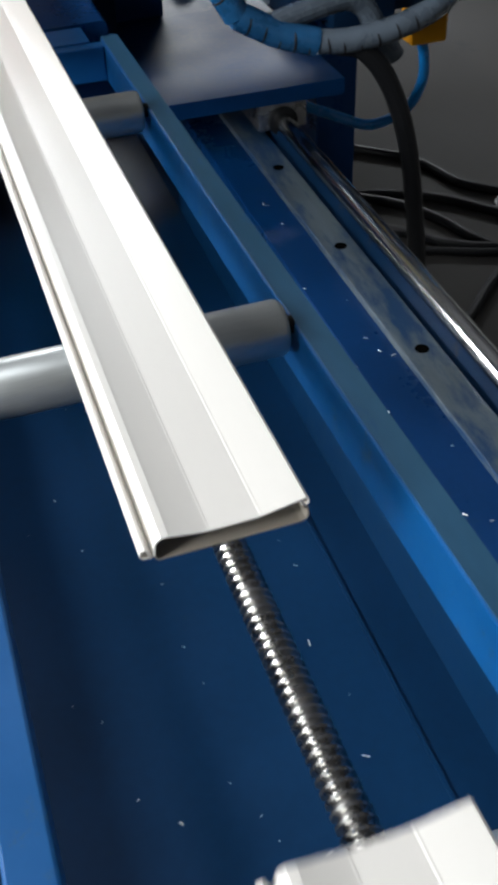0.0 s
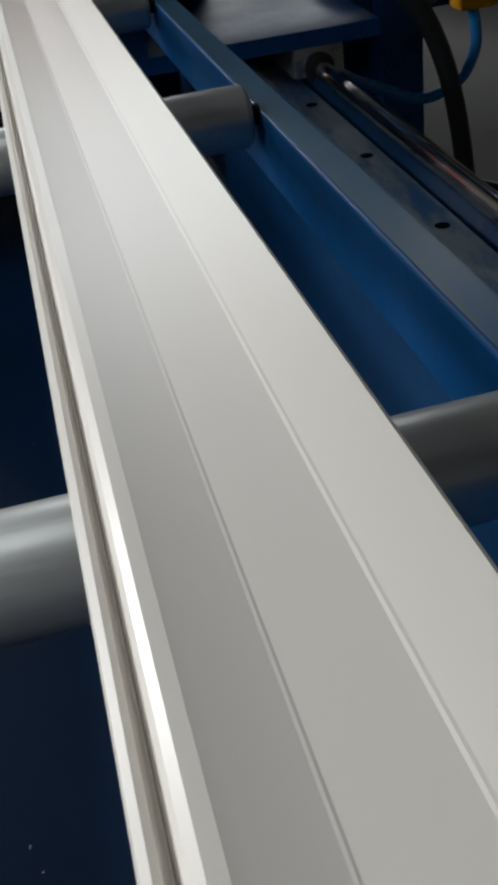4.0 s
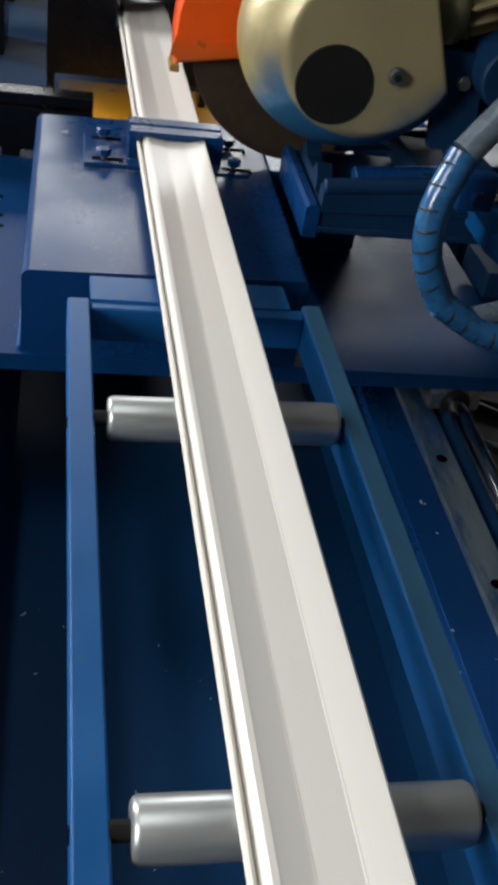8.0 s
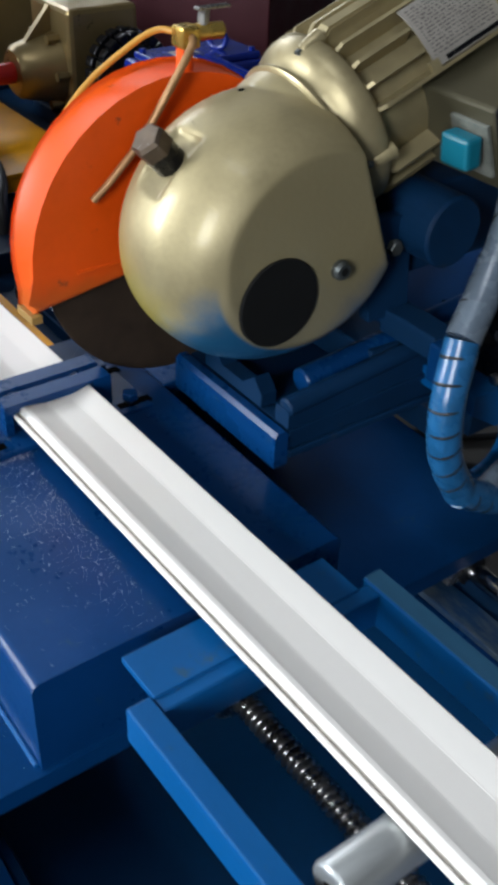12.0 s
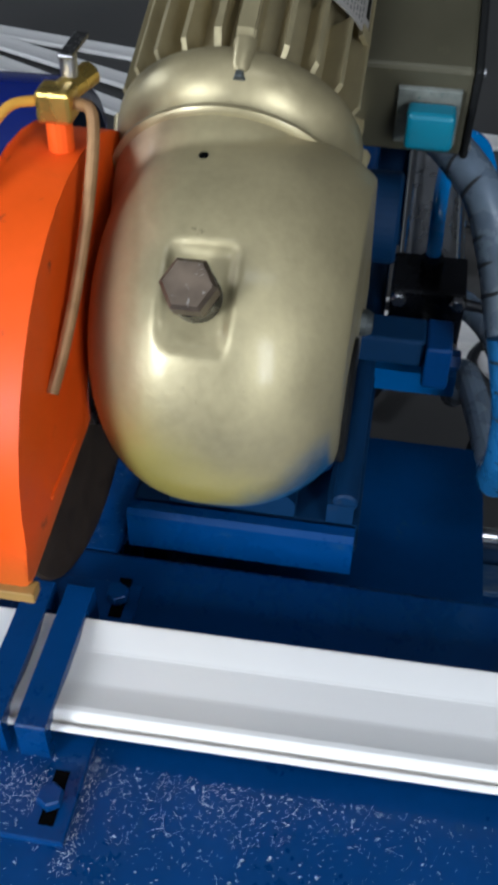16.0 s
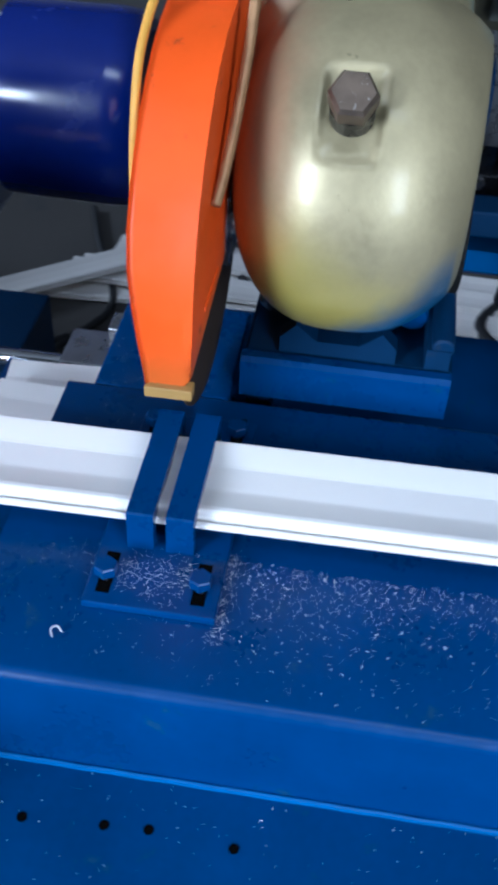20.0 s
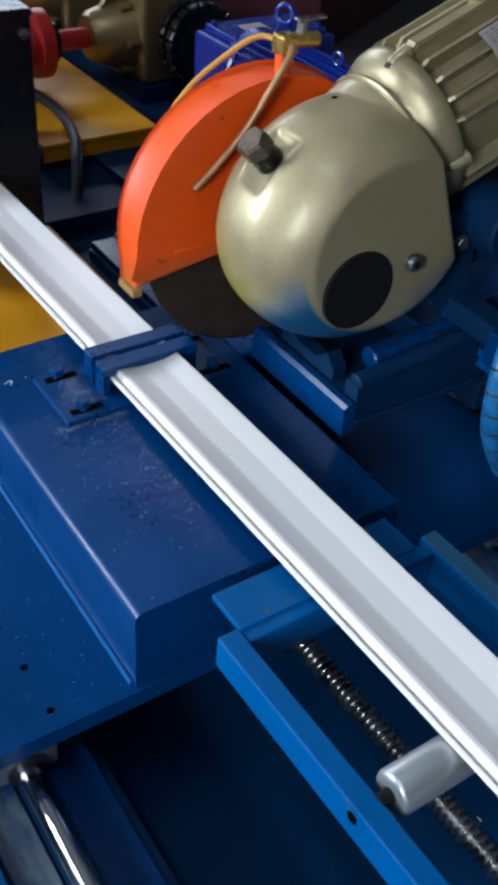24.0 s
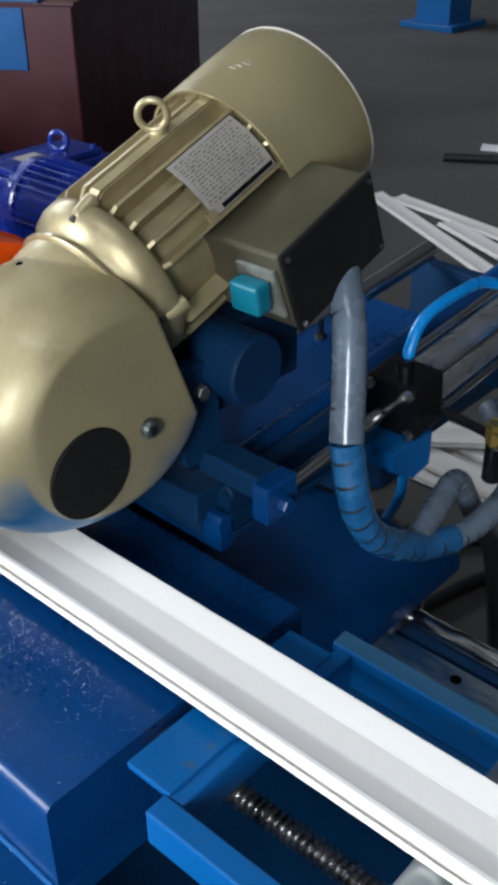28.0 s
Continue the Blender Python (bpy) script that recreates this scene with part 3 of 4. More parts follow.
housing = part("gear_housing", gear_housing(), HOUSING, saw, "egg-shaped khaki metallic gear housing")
fuse = housing.modifiers.new("fuse", "REMESH")
fuse.mode, fuse.voxel_size, fuse.use_smooth_shade = "VOXEL", 0.0028, True
ease = housing.modifiers.new("ease", "SMOOTH")
ease.factor, ease.iterations = 0.5, 2
hub = Vector((0.161, -0.2893, 1.133))
part("hub_cover", rod(hub + Vector((0, 0.006, 0)), hub + Vector((-0.0001, -0.003, 0)), 0.047, 48, 0.001), MATTBLACK, housing, "matt black round hub cover")
part("side_plug", lathe((0.234, -0.286, 1.152), (0.2338, -0.3005, 1.152), [(0, 0.0105), (0.7, 0.0105), (1, 0.008)], 20), OILED, housing, "dull socket plug")
part("plug_socket", rod((0.2338, -0.3005, 1.152), (0.2338, -0.3012, 1.152), 0.005, 6), MATTBLACK, housing)
part("vent_hole", rod((0.192, -0.177, 1.29), (0.1885, -0.177, 1.3065), 0.0035, 12), HOLE, housing)
bolt = part("drain_bolt", rod(b0 - bd * 0.01, b0 + bd * 0.03, 0.0135, 24), BROWNBOLT, saw, "rusty hexagon bolt")
part("bolt_head", lathe(b0 + bd * 0.021, b0 + bd * 0.04, [(0, 0.0182), (0.8, 0.0182), (1, 0.0155)], 6), BROWNBOLT, bolt)
part("bolt_collar", rod(b0 + bd * 0.001, b0 + bd * 0.021, 0.0165, 24), BLACK, bolt)
part("seam_ridge", lathe(necked(-0.172), necked(-0.162), [(0, 0.0905), (0.35, 0.0945), (0.7, 0.094), (1, 0.088)], 64), KHAKI, saw, smooth=50)
part("end_bell", lathe(axial(-0.166), axial(-0.12), [(0, 0.075), (0.12, 0.077), (0.25, 0.083), (0.42, 0.0905), (0.62, 0.094), (0.88, 0.095), (1, 0.09)], 64), SILVERED, saw, "silvery cast motor end bell", smooth=50)
for a in (5, 95, -85):
    lug = part("bell_lug", lathe(axial(-0.143, a, 0.0885), axial(-0.118, a, 0.092), [(0, 0.0055), (0.15, 0.0075), (1, 0.009)], 16), SILVERED, saw, smooth=40)
    part("lug_bolt", hexagon(axial(-0.142, a, 0.0885), axial(-0.149, a, 0.0885), 0.0045), OILED, lug)
motor = part("motor_body", rod(axial(-0.13), axial(0.1), 0.077, 64), SILVERED, saw, "khaki cast finned motor body", smooth=40)


def fin(ang, s0, s1, r1, w):
    bm = bmesh.new()
    a = radians(ang)
    out, side = math.cos(a) * V + math.sin(a) * Vector((0, -1, 0)), math.cos(a) * Vector((0, -1, 0)) - math.sin(a) * V
    outline = [(s0, 0.074), (s0 + 0.002, r1 - 0.008), (s0 + 0.012, r1), (s1, r1), (s1, 0.074)]
    rows = [[bm.verts.new(A0 + U * s + out * r + side * (k * w * (0.65 if r > 0.08 else 1))) for s, r in outline] for k in (-1, 1)]
    n = len(outline)
    for i in range(n):
        bm.faces.new((rows[0][i], rows[0][(i + 1) % n], rows[1][(i + 1) % n], rows[1][i]))
    bm.faces.new(rows[0])
    bm.faces.new(rows[1][::-1])
    return bm


for k in range(24):
    ang = -173 + k * 15
    if 79 < ang < 101:
        continue
    near_plate = 24 < ang < 66
    if near_plate:
        part("cooling_fin", fin(ang, -0.126, -0.048, 0.0955, 0.003), SILVERED, motor)
        part("cooling_fin", fin(ang, 0.052, 0.1, 0.0945, 0.003), SILVERED, motor)
    else:
        part("cooling_fin", fin(ang, -0.126 if abs(ang) > 12 else -0.12, 0.1, 0.0965, 0.003 if abs(ang) > 12 else 0.004), SILVERED, motor)
cowl = lathe(axial(0.052), axial(0.186), [(0.06, 0.101), (0, 0.103), (0, 0.106), (0.5, 0.108), (0.88, 0.108), (0.96, 0.1055), (1, 0.099), (1.0, 0.03)], 72)
part("fan_cowl", cowl, KHAKI, saw, "khaki sheet-metal fan cowl with a scratched rim", smooth=40)

part("cowl_rim", ring_mesh(axial(0.1795), U, 0.1062, 0.0014, 72, 8), PLATE, saw, "worn bright rim of the fan cowl", smooth=60)
SCRATCHES = ((0.098, 2, 7), (0.104, 4, 9), (0.11, 6, 12), (0.116, 7, 10))


def curved_plate(s0, s1, a0, a1, r, seg=10, t=0.0012):
    bm = bmesh.new()
    grid = [[[bm.verts.new(axial(s, a0 + (a1 - a0) * k / seg, rr)) for k in range(seg + 1)] for s in (s0, s1)] for rr in (r, r + t)]
    for k in range(seg):
        for g in grid:
            bm.faces.new((g[0][k], g[0][k + 1], g[1][k + 1], g[1][k]))
        for i in (0, 1):
            bm.faces.new((grid[0][i][k], grid[0][i][k + 1], grid[1][i][k + 1], grid[1][i][k]))
    for k in (0, seg):
        bm.faces.new((grid[0][0][k], grid[0][1][k], grid[1][1][k], grid[1][0][k]))
    return bm


for s0, a0, a1 in SCRATCHES:
    part("scratch", curved_plate(s0, s0 + 0.0016, a0, a1, 0.1072, 4, 0.0009), PLATE, saw, "bright scratch in the paint")
name_plate = part("nameplate", curved_plate(-0.046, 0.05, 24, 65, 0.0945), PLATE, saw, "grey aluminium rating plate with illegible print")
rng = random.Random(5)
for row in range(15):
    a, s0, words = 27.0 + row * 2.2, -0.041, bmesh.new()
    while s0 < 0.042:
        w = rng.uniform(0.0012, 0.006)
        bar = curved_plate(s0, min(s0 + w, 0.046), a, a + rng.uniform(0.6, 1.0), 0.0958, 2, 0.0002)
        merged(words, bar)
        s0 += w + rng.uniform(0.001, 0.004)
    part("text_line", words, INK, name_plate)
part("black_band", curved_plate(-0.03, 0.048, 61.3, 64.2, 0.0958, 2, 0.0003), BLACK, name_plate)
part("pad", curved_plate(-0.052, -0.04, 60, 68, 0.093, 4, 0.004), SILVERED, motor)


part("lifting_eye", ring_mesh(axial(-0.012, 0, 0.118), (0.75, 0.65, 0.1), 0.0148, 0.0038), KHAKI, saw, "khaki painted lifting eye", smooth=60)
part("eye_boss", rod(axial(-0.012, 0, 0.08), axial(-0.012, 0, 0.104), 0.010, 18, 0.002), SILVERED, saw)
part("ridge_bar", fin(4, -0.122, 0.1, 0.099, 0.0095), SILVERED, motor)

# terminal box on the near side of the motor
TB = Matrix.Translation(A0) @ Matrix(((U.x, 0, V.x, 0), (0, 1, 0, 0), (U.z, 0, V.z, 0), (0, 0, 0, 1)))
tbox = part("terminal_box", box(-0.056, 0.086, -0.172, -0.06, -0.066, 0.026, 0.004, m=TB), OLIVE, saw, "khaki pressed terminal box")
part("box_lid", box(-0.058, 0.088, -0.178, -0.172, -0.068, 0.028, 0.003, m=TB), MATTBLACK, tbox, "black terminal box lid")
for s, v in ((-0.05, -0.06), (0.08, -0.06), (-0.05, 0.02), (0.08, 0.02)):
    part("lid_screw", rod(TB @ Vector((s, -0.178, v)), TB @ Vector((s, -0.180, v)), 0.003, 10), STEEL, tbox)
switch = part("switch_plate", box(-0.061, -0.056, -0.165, -0.115, -0.05, 0.008, 0.001, m=TB), PALE, tbox, "pale worn switch plate")
part("switch_knob", box(-0.082, -0.061, -0.162, -0.124, -0.048, -0.016, 0.004, m=TB @ Matrix.Rotation(radians(14), 4, "Y")), TEAL, switch, "chipped teal plastic knob")
part("cable_gland", rod(TB @ Vector((0.05, -0.12, -0.066)), TB @ Vector((0.05, -0.12, -0.09)), 0.013, 20), BLACK, tbox)

# blade and guard
G = Vector((0.174, -0.082, 1.118))
blade = part("blade", lathe((G.x, -0.076, G.z), (G.x, -0.080, G.z), [(0, 0.163), (0.3, 0.165), (0.7, 0.165), (1, 0.163)], 96), BLADE, saw, "dark brown abrasive cutting disc")
part("blade_flange", rod((G.x, -0.084, G.z), (G.x, -0.096, G.z), 0.04, 32), STEEL, blade)
part("arbor", rod((G.x, -0.1, G.z), (G.x, -0.07, G.z), 0.016, 24), STEEL, blade)


def guard_mesh():
    rim = [(G.x + 0.185 * math.cos(radians(a)), G.z + 0.186 * math.sin(radians(a))) for a in [188 - 8.2 * k for k in range(23)]]
    out = [(G.x - 0.185, 1.077), *rim, (0.36, 1.13), (0.3, 1.135), (0.13, 1.104)]
    bm = prism(out, -0.095, -0.06)
    # the far side flares out above the tip; the near edge is rounded more
    for v in bm.verts:
        if v.co.y > -0.07:
            v.co.y += 0.014 * min(1.0, max(0.0, (v.co.z - 1.08) / 0.1))
    flat = [e for e in bm.edges if abs(e.verts[0].co.y + 0.095) < 1e-5 and abs(e.verts[1].co.y + 0.095) < 1e-5]
    bmesh.ops.bevel(bm, geom=flat, offset=0.009, segments=4, affect="EDGES", profile=0.5)
    flat = [e for e in bm.edges if min(v.co.y for v in e.verts) > -0.0605]
    bmesh.ops.bevel(bm, geom=flat, offset=0.004, segments=3, affect="EDGES", profile=0.5)
    return bm


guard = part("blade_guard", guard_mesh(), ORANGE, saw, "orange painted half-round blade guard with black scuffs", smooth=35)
part("tip_edge", box(-0.017, -0.004, -0.096, -0.059, 1.068, 1.0775, 0.001), OCHRE, guard, "bare ochre lower edge")
part("rib", box(0.04, 0.1, -0.0965, -0.094, 1.112, 1.117, 0.001), ORANGE, guard)
part("fitting_stub", rod((0.185, -0.08, 1.296), (0.186, -0.08, 1.326), 0.009, 16), ORANGE, guard)
fitting = part("coolant_fitting", box(0.176, 0.198, -0.092, -0.068, 1.324, 1.346, 0.003), BRASS, saw, "yellow brass tee fitting")
part("valve_body", rod((0.19, -0.08, 1.338), (0.226, -0.092, 1.34), 0.0085, 16, 0.002), BRASS, fitting)
part("valve_stem", rod((0.205, -0.084, 1.342), (0.206, -0.084, 1.36), 0.006, 14), STEEL, fitting)
part("valve_lever", box(0.196, 0.236, -0.09, -0.08, 1.36, 1.363, 0.001), STEEL, fitting)
part("coolant_tube", tube([(0.187, -0.092, 1.336), (0.178, -0.106, 1.333), (0.153, -0.109, 1.30), (0.118, -0.106, 1.25), (0.083, -0.102, 1.212), (0.062, -0.0985, 1.192)], 0.0042, 12, 6), COPPER, saw, "bent copper coolant tube")
part("coolant_tube", tube([(0.187, -0.07, 1.336), (0.168, -0.052, 1.337), (0.135, -0.042, 1.318), (0.09, -0.038, 1.287), (0.05, -0.042, 1.247), (0.028, -0.046, 1.215)], 0.0034, 12, 6), AMBER, saw, "amber coolant tube")

# cross slide that carries the saw
slope = 0.0945
S0 = Matrix.Translation((0.395, -0.15, 1.028)) @ Matrix.Rotation(-math.atan(slope), 4, "Y")
slide = part("slide_plate", box(-0.04, 0.385, -0.12, 0.12, -0.009, 0.009, 0.0015, m=S0), BLUE, saw, "blue slide plate with tapped holes")
for x in (0.046, 0.112, 0.178, 0.314, 0.378):
    for y in (-0.105, -0.014, 0.08):
        p = S0 @ Vector((x, y, 0.006))
        part("tapped_hole", rod(p, p + Vector((0, 0, 0.0036)), 0.0042, 12), HOLE, slide)
p = S0 @ Vector((0.253, -0.027, 0.008))
stop = part("stop_bolt", rod(p, p + Vector((0, 0, 0.028)), 0.004, 12), BLACK, slide)
part("stop_nut", hexagon(p, p + Vector((0, 0, 0.008)), 0.008), BLACK, stop)
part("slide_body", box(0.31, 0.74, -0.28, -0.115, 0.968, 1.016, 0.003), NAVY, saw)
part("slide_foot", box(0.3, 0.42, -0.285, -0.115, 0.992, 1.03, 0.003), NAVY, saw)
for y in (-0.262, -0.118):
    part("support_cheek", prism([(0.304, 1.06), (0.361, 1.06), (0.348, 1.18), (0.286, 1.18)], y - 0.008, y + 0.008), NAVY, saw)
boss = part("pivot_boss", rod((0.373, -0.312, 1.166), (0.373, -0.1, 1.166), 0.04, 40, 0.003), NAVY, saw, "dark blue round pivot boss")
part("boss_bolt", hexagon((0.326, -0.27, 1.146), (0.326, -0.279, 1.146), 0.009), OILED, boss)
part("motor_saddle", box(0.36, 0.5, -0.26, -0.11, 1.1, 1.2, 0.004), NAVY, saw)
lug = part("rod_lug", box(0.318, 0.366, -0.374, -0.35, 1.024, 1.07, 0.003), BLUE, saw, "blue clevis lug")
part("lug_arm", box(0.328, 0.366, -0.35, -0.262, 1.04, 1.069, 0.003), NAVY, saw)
part("lug_bolt", hexagon((0.342, -0.374, 1.042), (0.342, -0.384, 1.042), 0.010), BLUE, lug)
part("piston_rod", rod((0.366, -0.349, 1.0345), (0.78, -0.349, 1.074), 0.0085, 20), CHROME, saw, "chrome piston rod")

# ---- pneumatic cylinder ----
cyl = thing("air_cylinder", (0.6, -0.345, 0.816), "pneumatic cylinder with black heads and tie rods", "air cylinder")
CM = Matrix.Translation((0.4, -0.345, 1.024)) @ Matrix.Rotation(-math.atan(slope), 4, "Y")
at = lambda x, y, z: CM @ Vector((x, y, z))
part("front_head", box(0, 0.06, -0.036, 0.036, -0.036, 0.036, 0.003, m=CM), BLACK, cyl)
part("barrel", rod(at(0.06, 0, 0), at(0.42, 0, 0), 0.031, 36), ALU, cyl, "dull aluminium barrel", smooth=40)
part("rear_head", box(0.42, 0.47, -0.036, 0.036, -0.036, 0.036, 0.003, m=CM), BLACK, cyl)
for dy in (-1, 1):
    for dz in (-1, 1):
        y, z = dy * 0.028, dz * 0.028
        tie = part("tie_rod", rod(at(-0.006, y, z), at(0.476, y, z), 0.0045, 12), CHROME, cyl)
        part("nut", hexagon(at(-0.001, y, z), at(-0.008, y, z), 0.0075), STEEL, tie)
part("mount", box(0.78, 0.82, -0.375, -0.315, 0.9, 1.03, 0.002), NAVY, cyl)
part("foot_plate", prism([(0.36, 0.965), (0.36, 0.99), (0.44, 0.988), (0.44, 0.94), (0.405, 0.935)], -0.382, -0.287), BRIGHTBLUE, cyl, "bright blue foot bracket")
part("air_port", rod(at(0.03, 0, 0.034), at(0.03, 0, 0.055), 0.011, 16), BLACK, cyl)
part("air_tube", tube([at(0.035, 0, 0.04), at(0.04, 0, 0.065), at(0.068, 0, 0.092), at(0.13, -0.004, 0.098), at(0.2, -0.01, 0.085), at(0.27, -0.05, 0.03), at(0.31, -0.08, -0.08), at(0.32, -0.09, -0.17)], 0.0075, 14, 8), BLUETUBE, cyl, "glossy blue air tube")

part("nipple", rod((0.474, -0.374, 1.0), (0.474, -0.452, 0.99), 0.006, 14), BLACK, cyl)
part("brass_valve", hexagon((0.474, -0.452, 1.012), (0.474, -0.452, 0.982), 0.014), BRASS, cyl, "brass speed valve")
part("valve_body", rod((0.474, -0.452, 0.982), (0.474, -0.452, 0.93), 0.0125, 18, 0.002), BLACK, cyl)

# ---- spiral-wrapped cable ----
HX = [(0.318, -0.322, 1.247), (0.272, -0.372, 1.198), (0.249, -0.393, 1.148), (0.227, -0.41, 1.083), (0.226, -0.425, 1.017), (0.251, -0.43, 0.962), (0.301, -0.432, 0.917), (0.355, -0.437, 0.888), (0.406, -0.445, 0.873), (0.46, -0.452, 0.872), (0.53, -0.45, 0.882), (0.6, -0.42, 0.895), (0.66, -0.34, 0.91)]
hose = thing("wrapped_cable", HX[8], "motor cable in clear and blue-stained spiral wrap", "cable")


def pivoted(ob, p):
    """Moves the part's own origin to p without moving its mesh."""
    d = Vector(p) - origin(ob)
    ob.data.transform(Matrix.Translation(-d))
    ob.location = ob.location + d
    return ob


def arc_mesh(center, axis, big, small, start, sweep, seg=12, ring=6):
    """A short bent bar that lies round axis, tapered at both ends."""
    m, _ = along(center, Vector(center) + Vector(axis))
    bm = bmesh.new()
    rows = []
    for a in range(seg + 1):
        ang, r = start + sweep * a / seg, small * (0.25 + 0.75 * math.sin(math.pi * a / seg) ** 0.5)
        rows.append([bm.verts.new(m @ Vector(((big + r * math.cos(b * math.tau / ring)) * math.cos(ang), (big + r * math.cos(b * math.tau / ring)) * math.sin(ang), r * 1.5 * math.sin(b * math.tau / ring)))) for b in range(ring)])
    for a in range(seg):
        for b in range(ring):
            bm.faces.new((rows[a][b], rows[a + 1][b], rows[a + 1][(b + 1) % ring], rows[a][(b + 1) % ring]))
    bm.faces.new(rows[0])
    bm.faces.new(rows[-1][::-1])
    return bm


gap = random.Random(8)


def wrap(points, mat, label, pivot, r=0.0182):
    ob = pivoted(part("wrap", tube(points, r, 20, 8), mat, hose, label, smooth=60), pivot)
    path = smooth_path(points, 8)
    for i in range(2, len(path) - 2, 3):
        d = (path[i + 1] - path[i - 1]).normalized()
        part("wrap_gap", arc_mesh(path[i], (d + Vector((0.12, 0, 0.25))).normalized(), r - 0.0004, 0.0014, gap.uniform(2.2, 3.4), gap.uniform(2.2, 3.0)), RUBBER, ob)
    return ob


WRAP_UPPER = wrap(HX[:4], WRAP, "clear spiral wrap", HX[3])
WRAP_LOWER = wrap(HX[3:7], WRAPBLUE, "blue-stained spiral wrap", HX[6])
wrap(HX[6:9], WRAPBLUE, "blue-stained spiral wrap", HX[7])
wrap(HX[8:], WRAP, "clear spiral wrap", HX[8], 0.0162)
part("cable_end", tube([(0.338, -0.434, 0.896), (0.374, -0.425, 0.902), (0.42, -0.415, 0.908), (0.463, -0.405, 0.909), (0.49, -0.4, 0.895), (0.51, -0.4, 0.865), (0.54, -0.4, 0.82)], 0.0155, 16, 8), WRAP, hose, "clear spiral wrap")

for ob in (saw,):
    ob.location += Vector((-0.006, 0.004, -0.013))

# ---- exit stand of the roll former ----
stand = thing("exit_stand", (0, 0.6, 0.58), "black painted exit stand with an opening for the slat", "machine stand")
def slotted_plate(outer, inner, y0, y1):
    """One upright plate with a rectangular slot cut through it."""
    bm = bmesh.new()
    rings = []
    for y in (y0, y1):
        for x0, x1, z0, z1 in (outer, inner):
            rings.append([bm.verts.new((x, y, z)) for x, z in ((x0, z0), (x1, z0), (x1, z1), (x0, z1))])
    fo, fi, bo, bi = rings
    for i in range(4):
        j = (i + 1) % 4
        bm.faces.new((fo[i], fo[j], fi[j], fi[i]))
        bm.faces.new((bo[j], bo[i], bi[i], bi[j]))
        bm.faces.new((fo[j], fo[i], bo[i], bo[j]))
        bm.faces.new((fi[i], fi[j], bi[j], bi[i]))
    bmesh.ops.recalc_face_normals(bm, faces=bm.faces)
    return bm


front = slotted_plate((-0.198, 0.112, 0.845, 1.205), (-0.074, 0.034, 0.938, 0.995), 0.5, 0.515)
part("front_plate", front, BLACK, stand, "black front plate with a slot for the slat")
# added black walls that block the light behind the slot and keep it dark
part("slot_blind_side", box(-0.09, -0.076, 0.516, 0.7, 0.92, 1.0, 0), MATTBLACK, stand)
part("slot_blind_side", box(0.036, 0.05, 0.516, 0.7, 0.92, 1.0, 0), MATTBLACK, stand)
part("slot_blind_top", box(-0.09, 0.05, 0.516, 0.7, 1.0, 1.012, 0), MATTBLACK, stand)
part("side_plate", box(-0.198, -0.183, 0.515, 0.72, 0.6, 1.205, 0.002), BLACK, stand)
part("side_plate", box(0.098, 0.112, 0.515, 0.72, 0.6, 1.205, 0.002), BLACK, stand)
part("back_plate", box(-0.183, 0.098, 0.72, 0.735, 1.05, 1.205, 0.002), BLACK, stand)
part("top_plate", box(-0.2, 0.115, 0.495, 0.725, 1.205, 1.217, 0.003), BLACK, stand, "glossy black top plate")
part("roll", rod((-0.15, 0.62, 1.065), (0.1, 0.62, 1.065), 0.045, 28), MATTBLACK, stand)
part("adjuster", rod((-0.04, 0.6, 1.21), (-0.04, 0.6, 1.27), 0.012, 12), STEEL, stand)
part("guide_bar", box(-0.08, 0.02, 0.488, 0.5, 1.12, 1.155, 0.002), MATTBLACK, stand)
for x in (-0.16, 0.1):
    part("bolt", hexagon((x, 0.5, 1.18), (x, 0.492, 1.18), 0.009), STEEL, stand)

former = thing("roll_former_bed", (0.2, 2.4, 0), "blue steel bed of the roll forming machine", "machine bed")
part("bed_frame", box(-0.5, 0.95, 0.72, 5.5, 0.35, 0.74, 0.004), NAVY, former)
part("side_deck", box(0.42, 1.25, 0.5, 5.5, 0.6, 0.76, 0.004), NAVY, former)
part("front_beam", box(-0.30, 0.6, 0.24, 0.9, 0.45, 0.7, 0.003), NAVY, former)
for y in (0.9, 3.0, 5.2):
    for x in (-0.45, 0.85):
        part("leg", box(x - 0.05, x + 0.05, y - 0.05, y + 0.05, 0, 0.35), BLUE, former)
for y in (0.98, 1.42, 1.86, 2.3, 2.74):
    st = thing("roll_stand", (-0.05, y, 0.74), "dark roll stand with steel forming rolls on two shafts", "roll stand", "roll stands")
    for x in (-0.33, 0.2):
        part("housing", box(x - 0.03, x + 0.03, y - 0.075, y + 0.075, 0.74, 1.2, 0.003), BLACK, st)
    for z in (0.9, 1.03):
        sh = part("shaft", rod((-0.46, y, z), (0.24, y, z), 0.024, 20), STEEL, st)
        part("roll", lathe((-0.14, y, z), (0.1, y, z), [(0, 0.05), (0.2, 0.056), (0.3, 0.046), (0.7, 0.046), (0.8, 0.056), (1, 0.05)], 28), STEEL, sh)
    part("tie_bar", box(-0.36, 0.23, y - 0.05, y + 0.05, 1.2, 1.23, 0.002), BLUE, st)

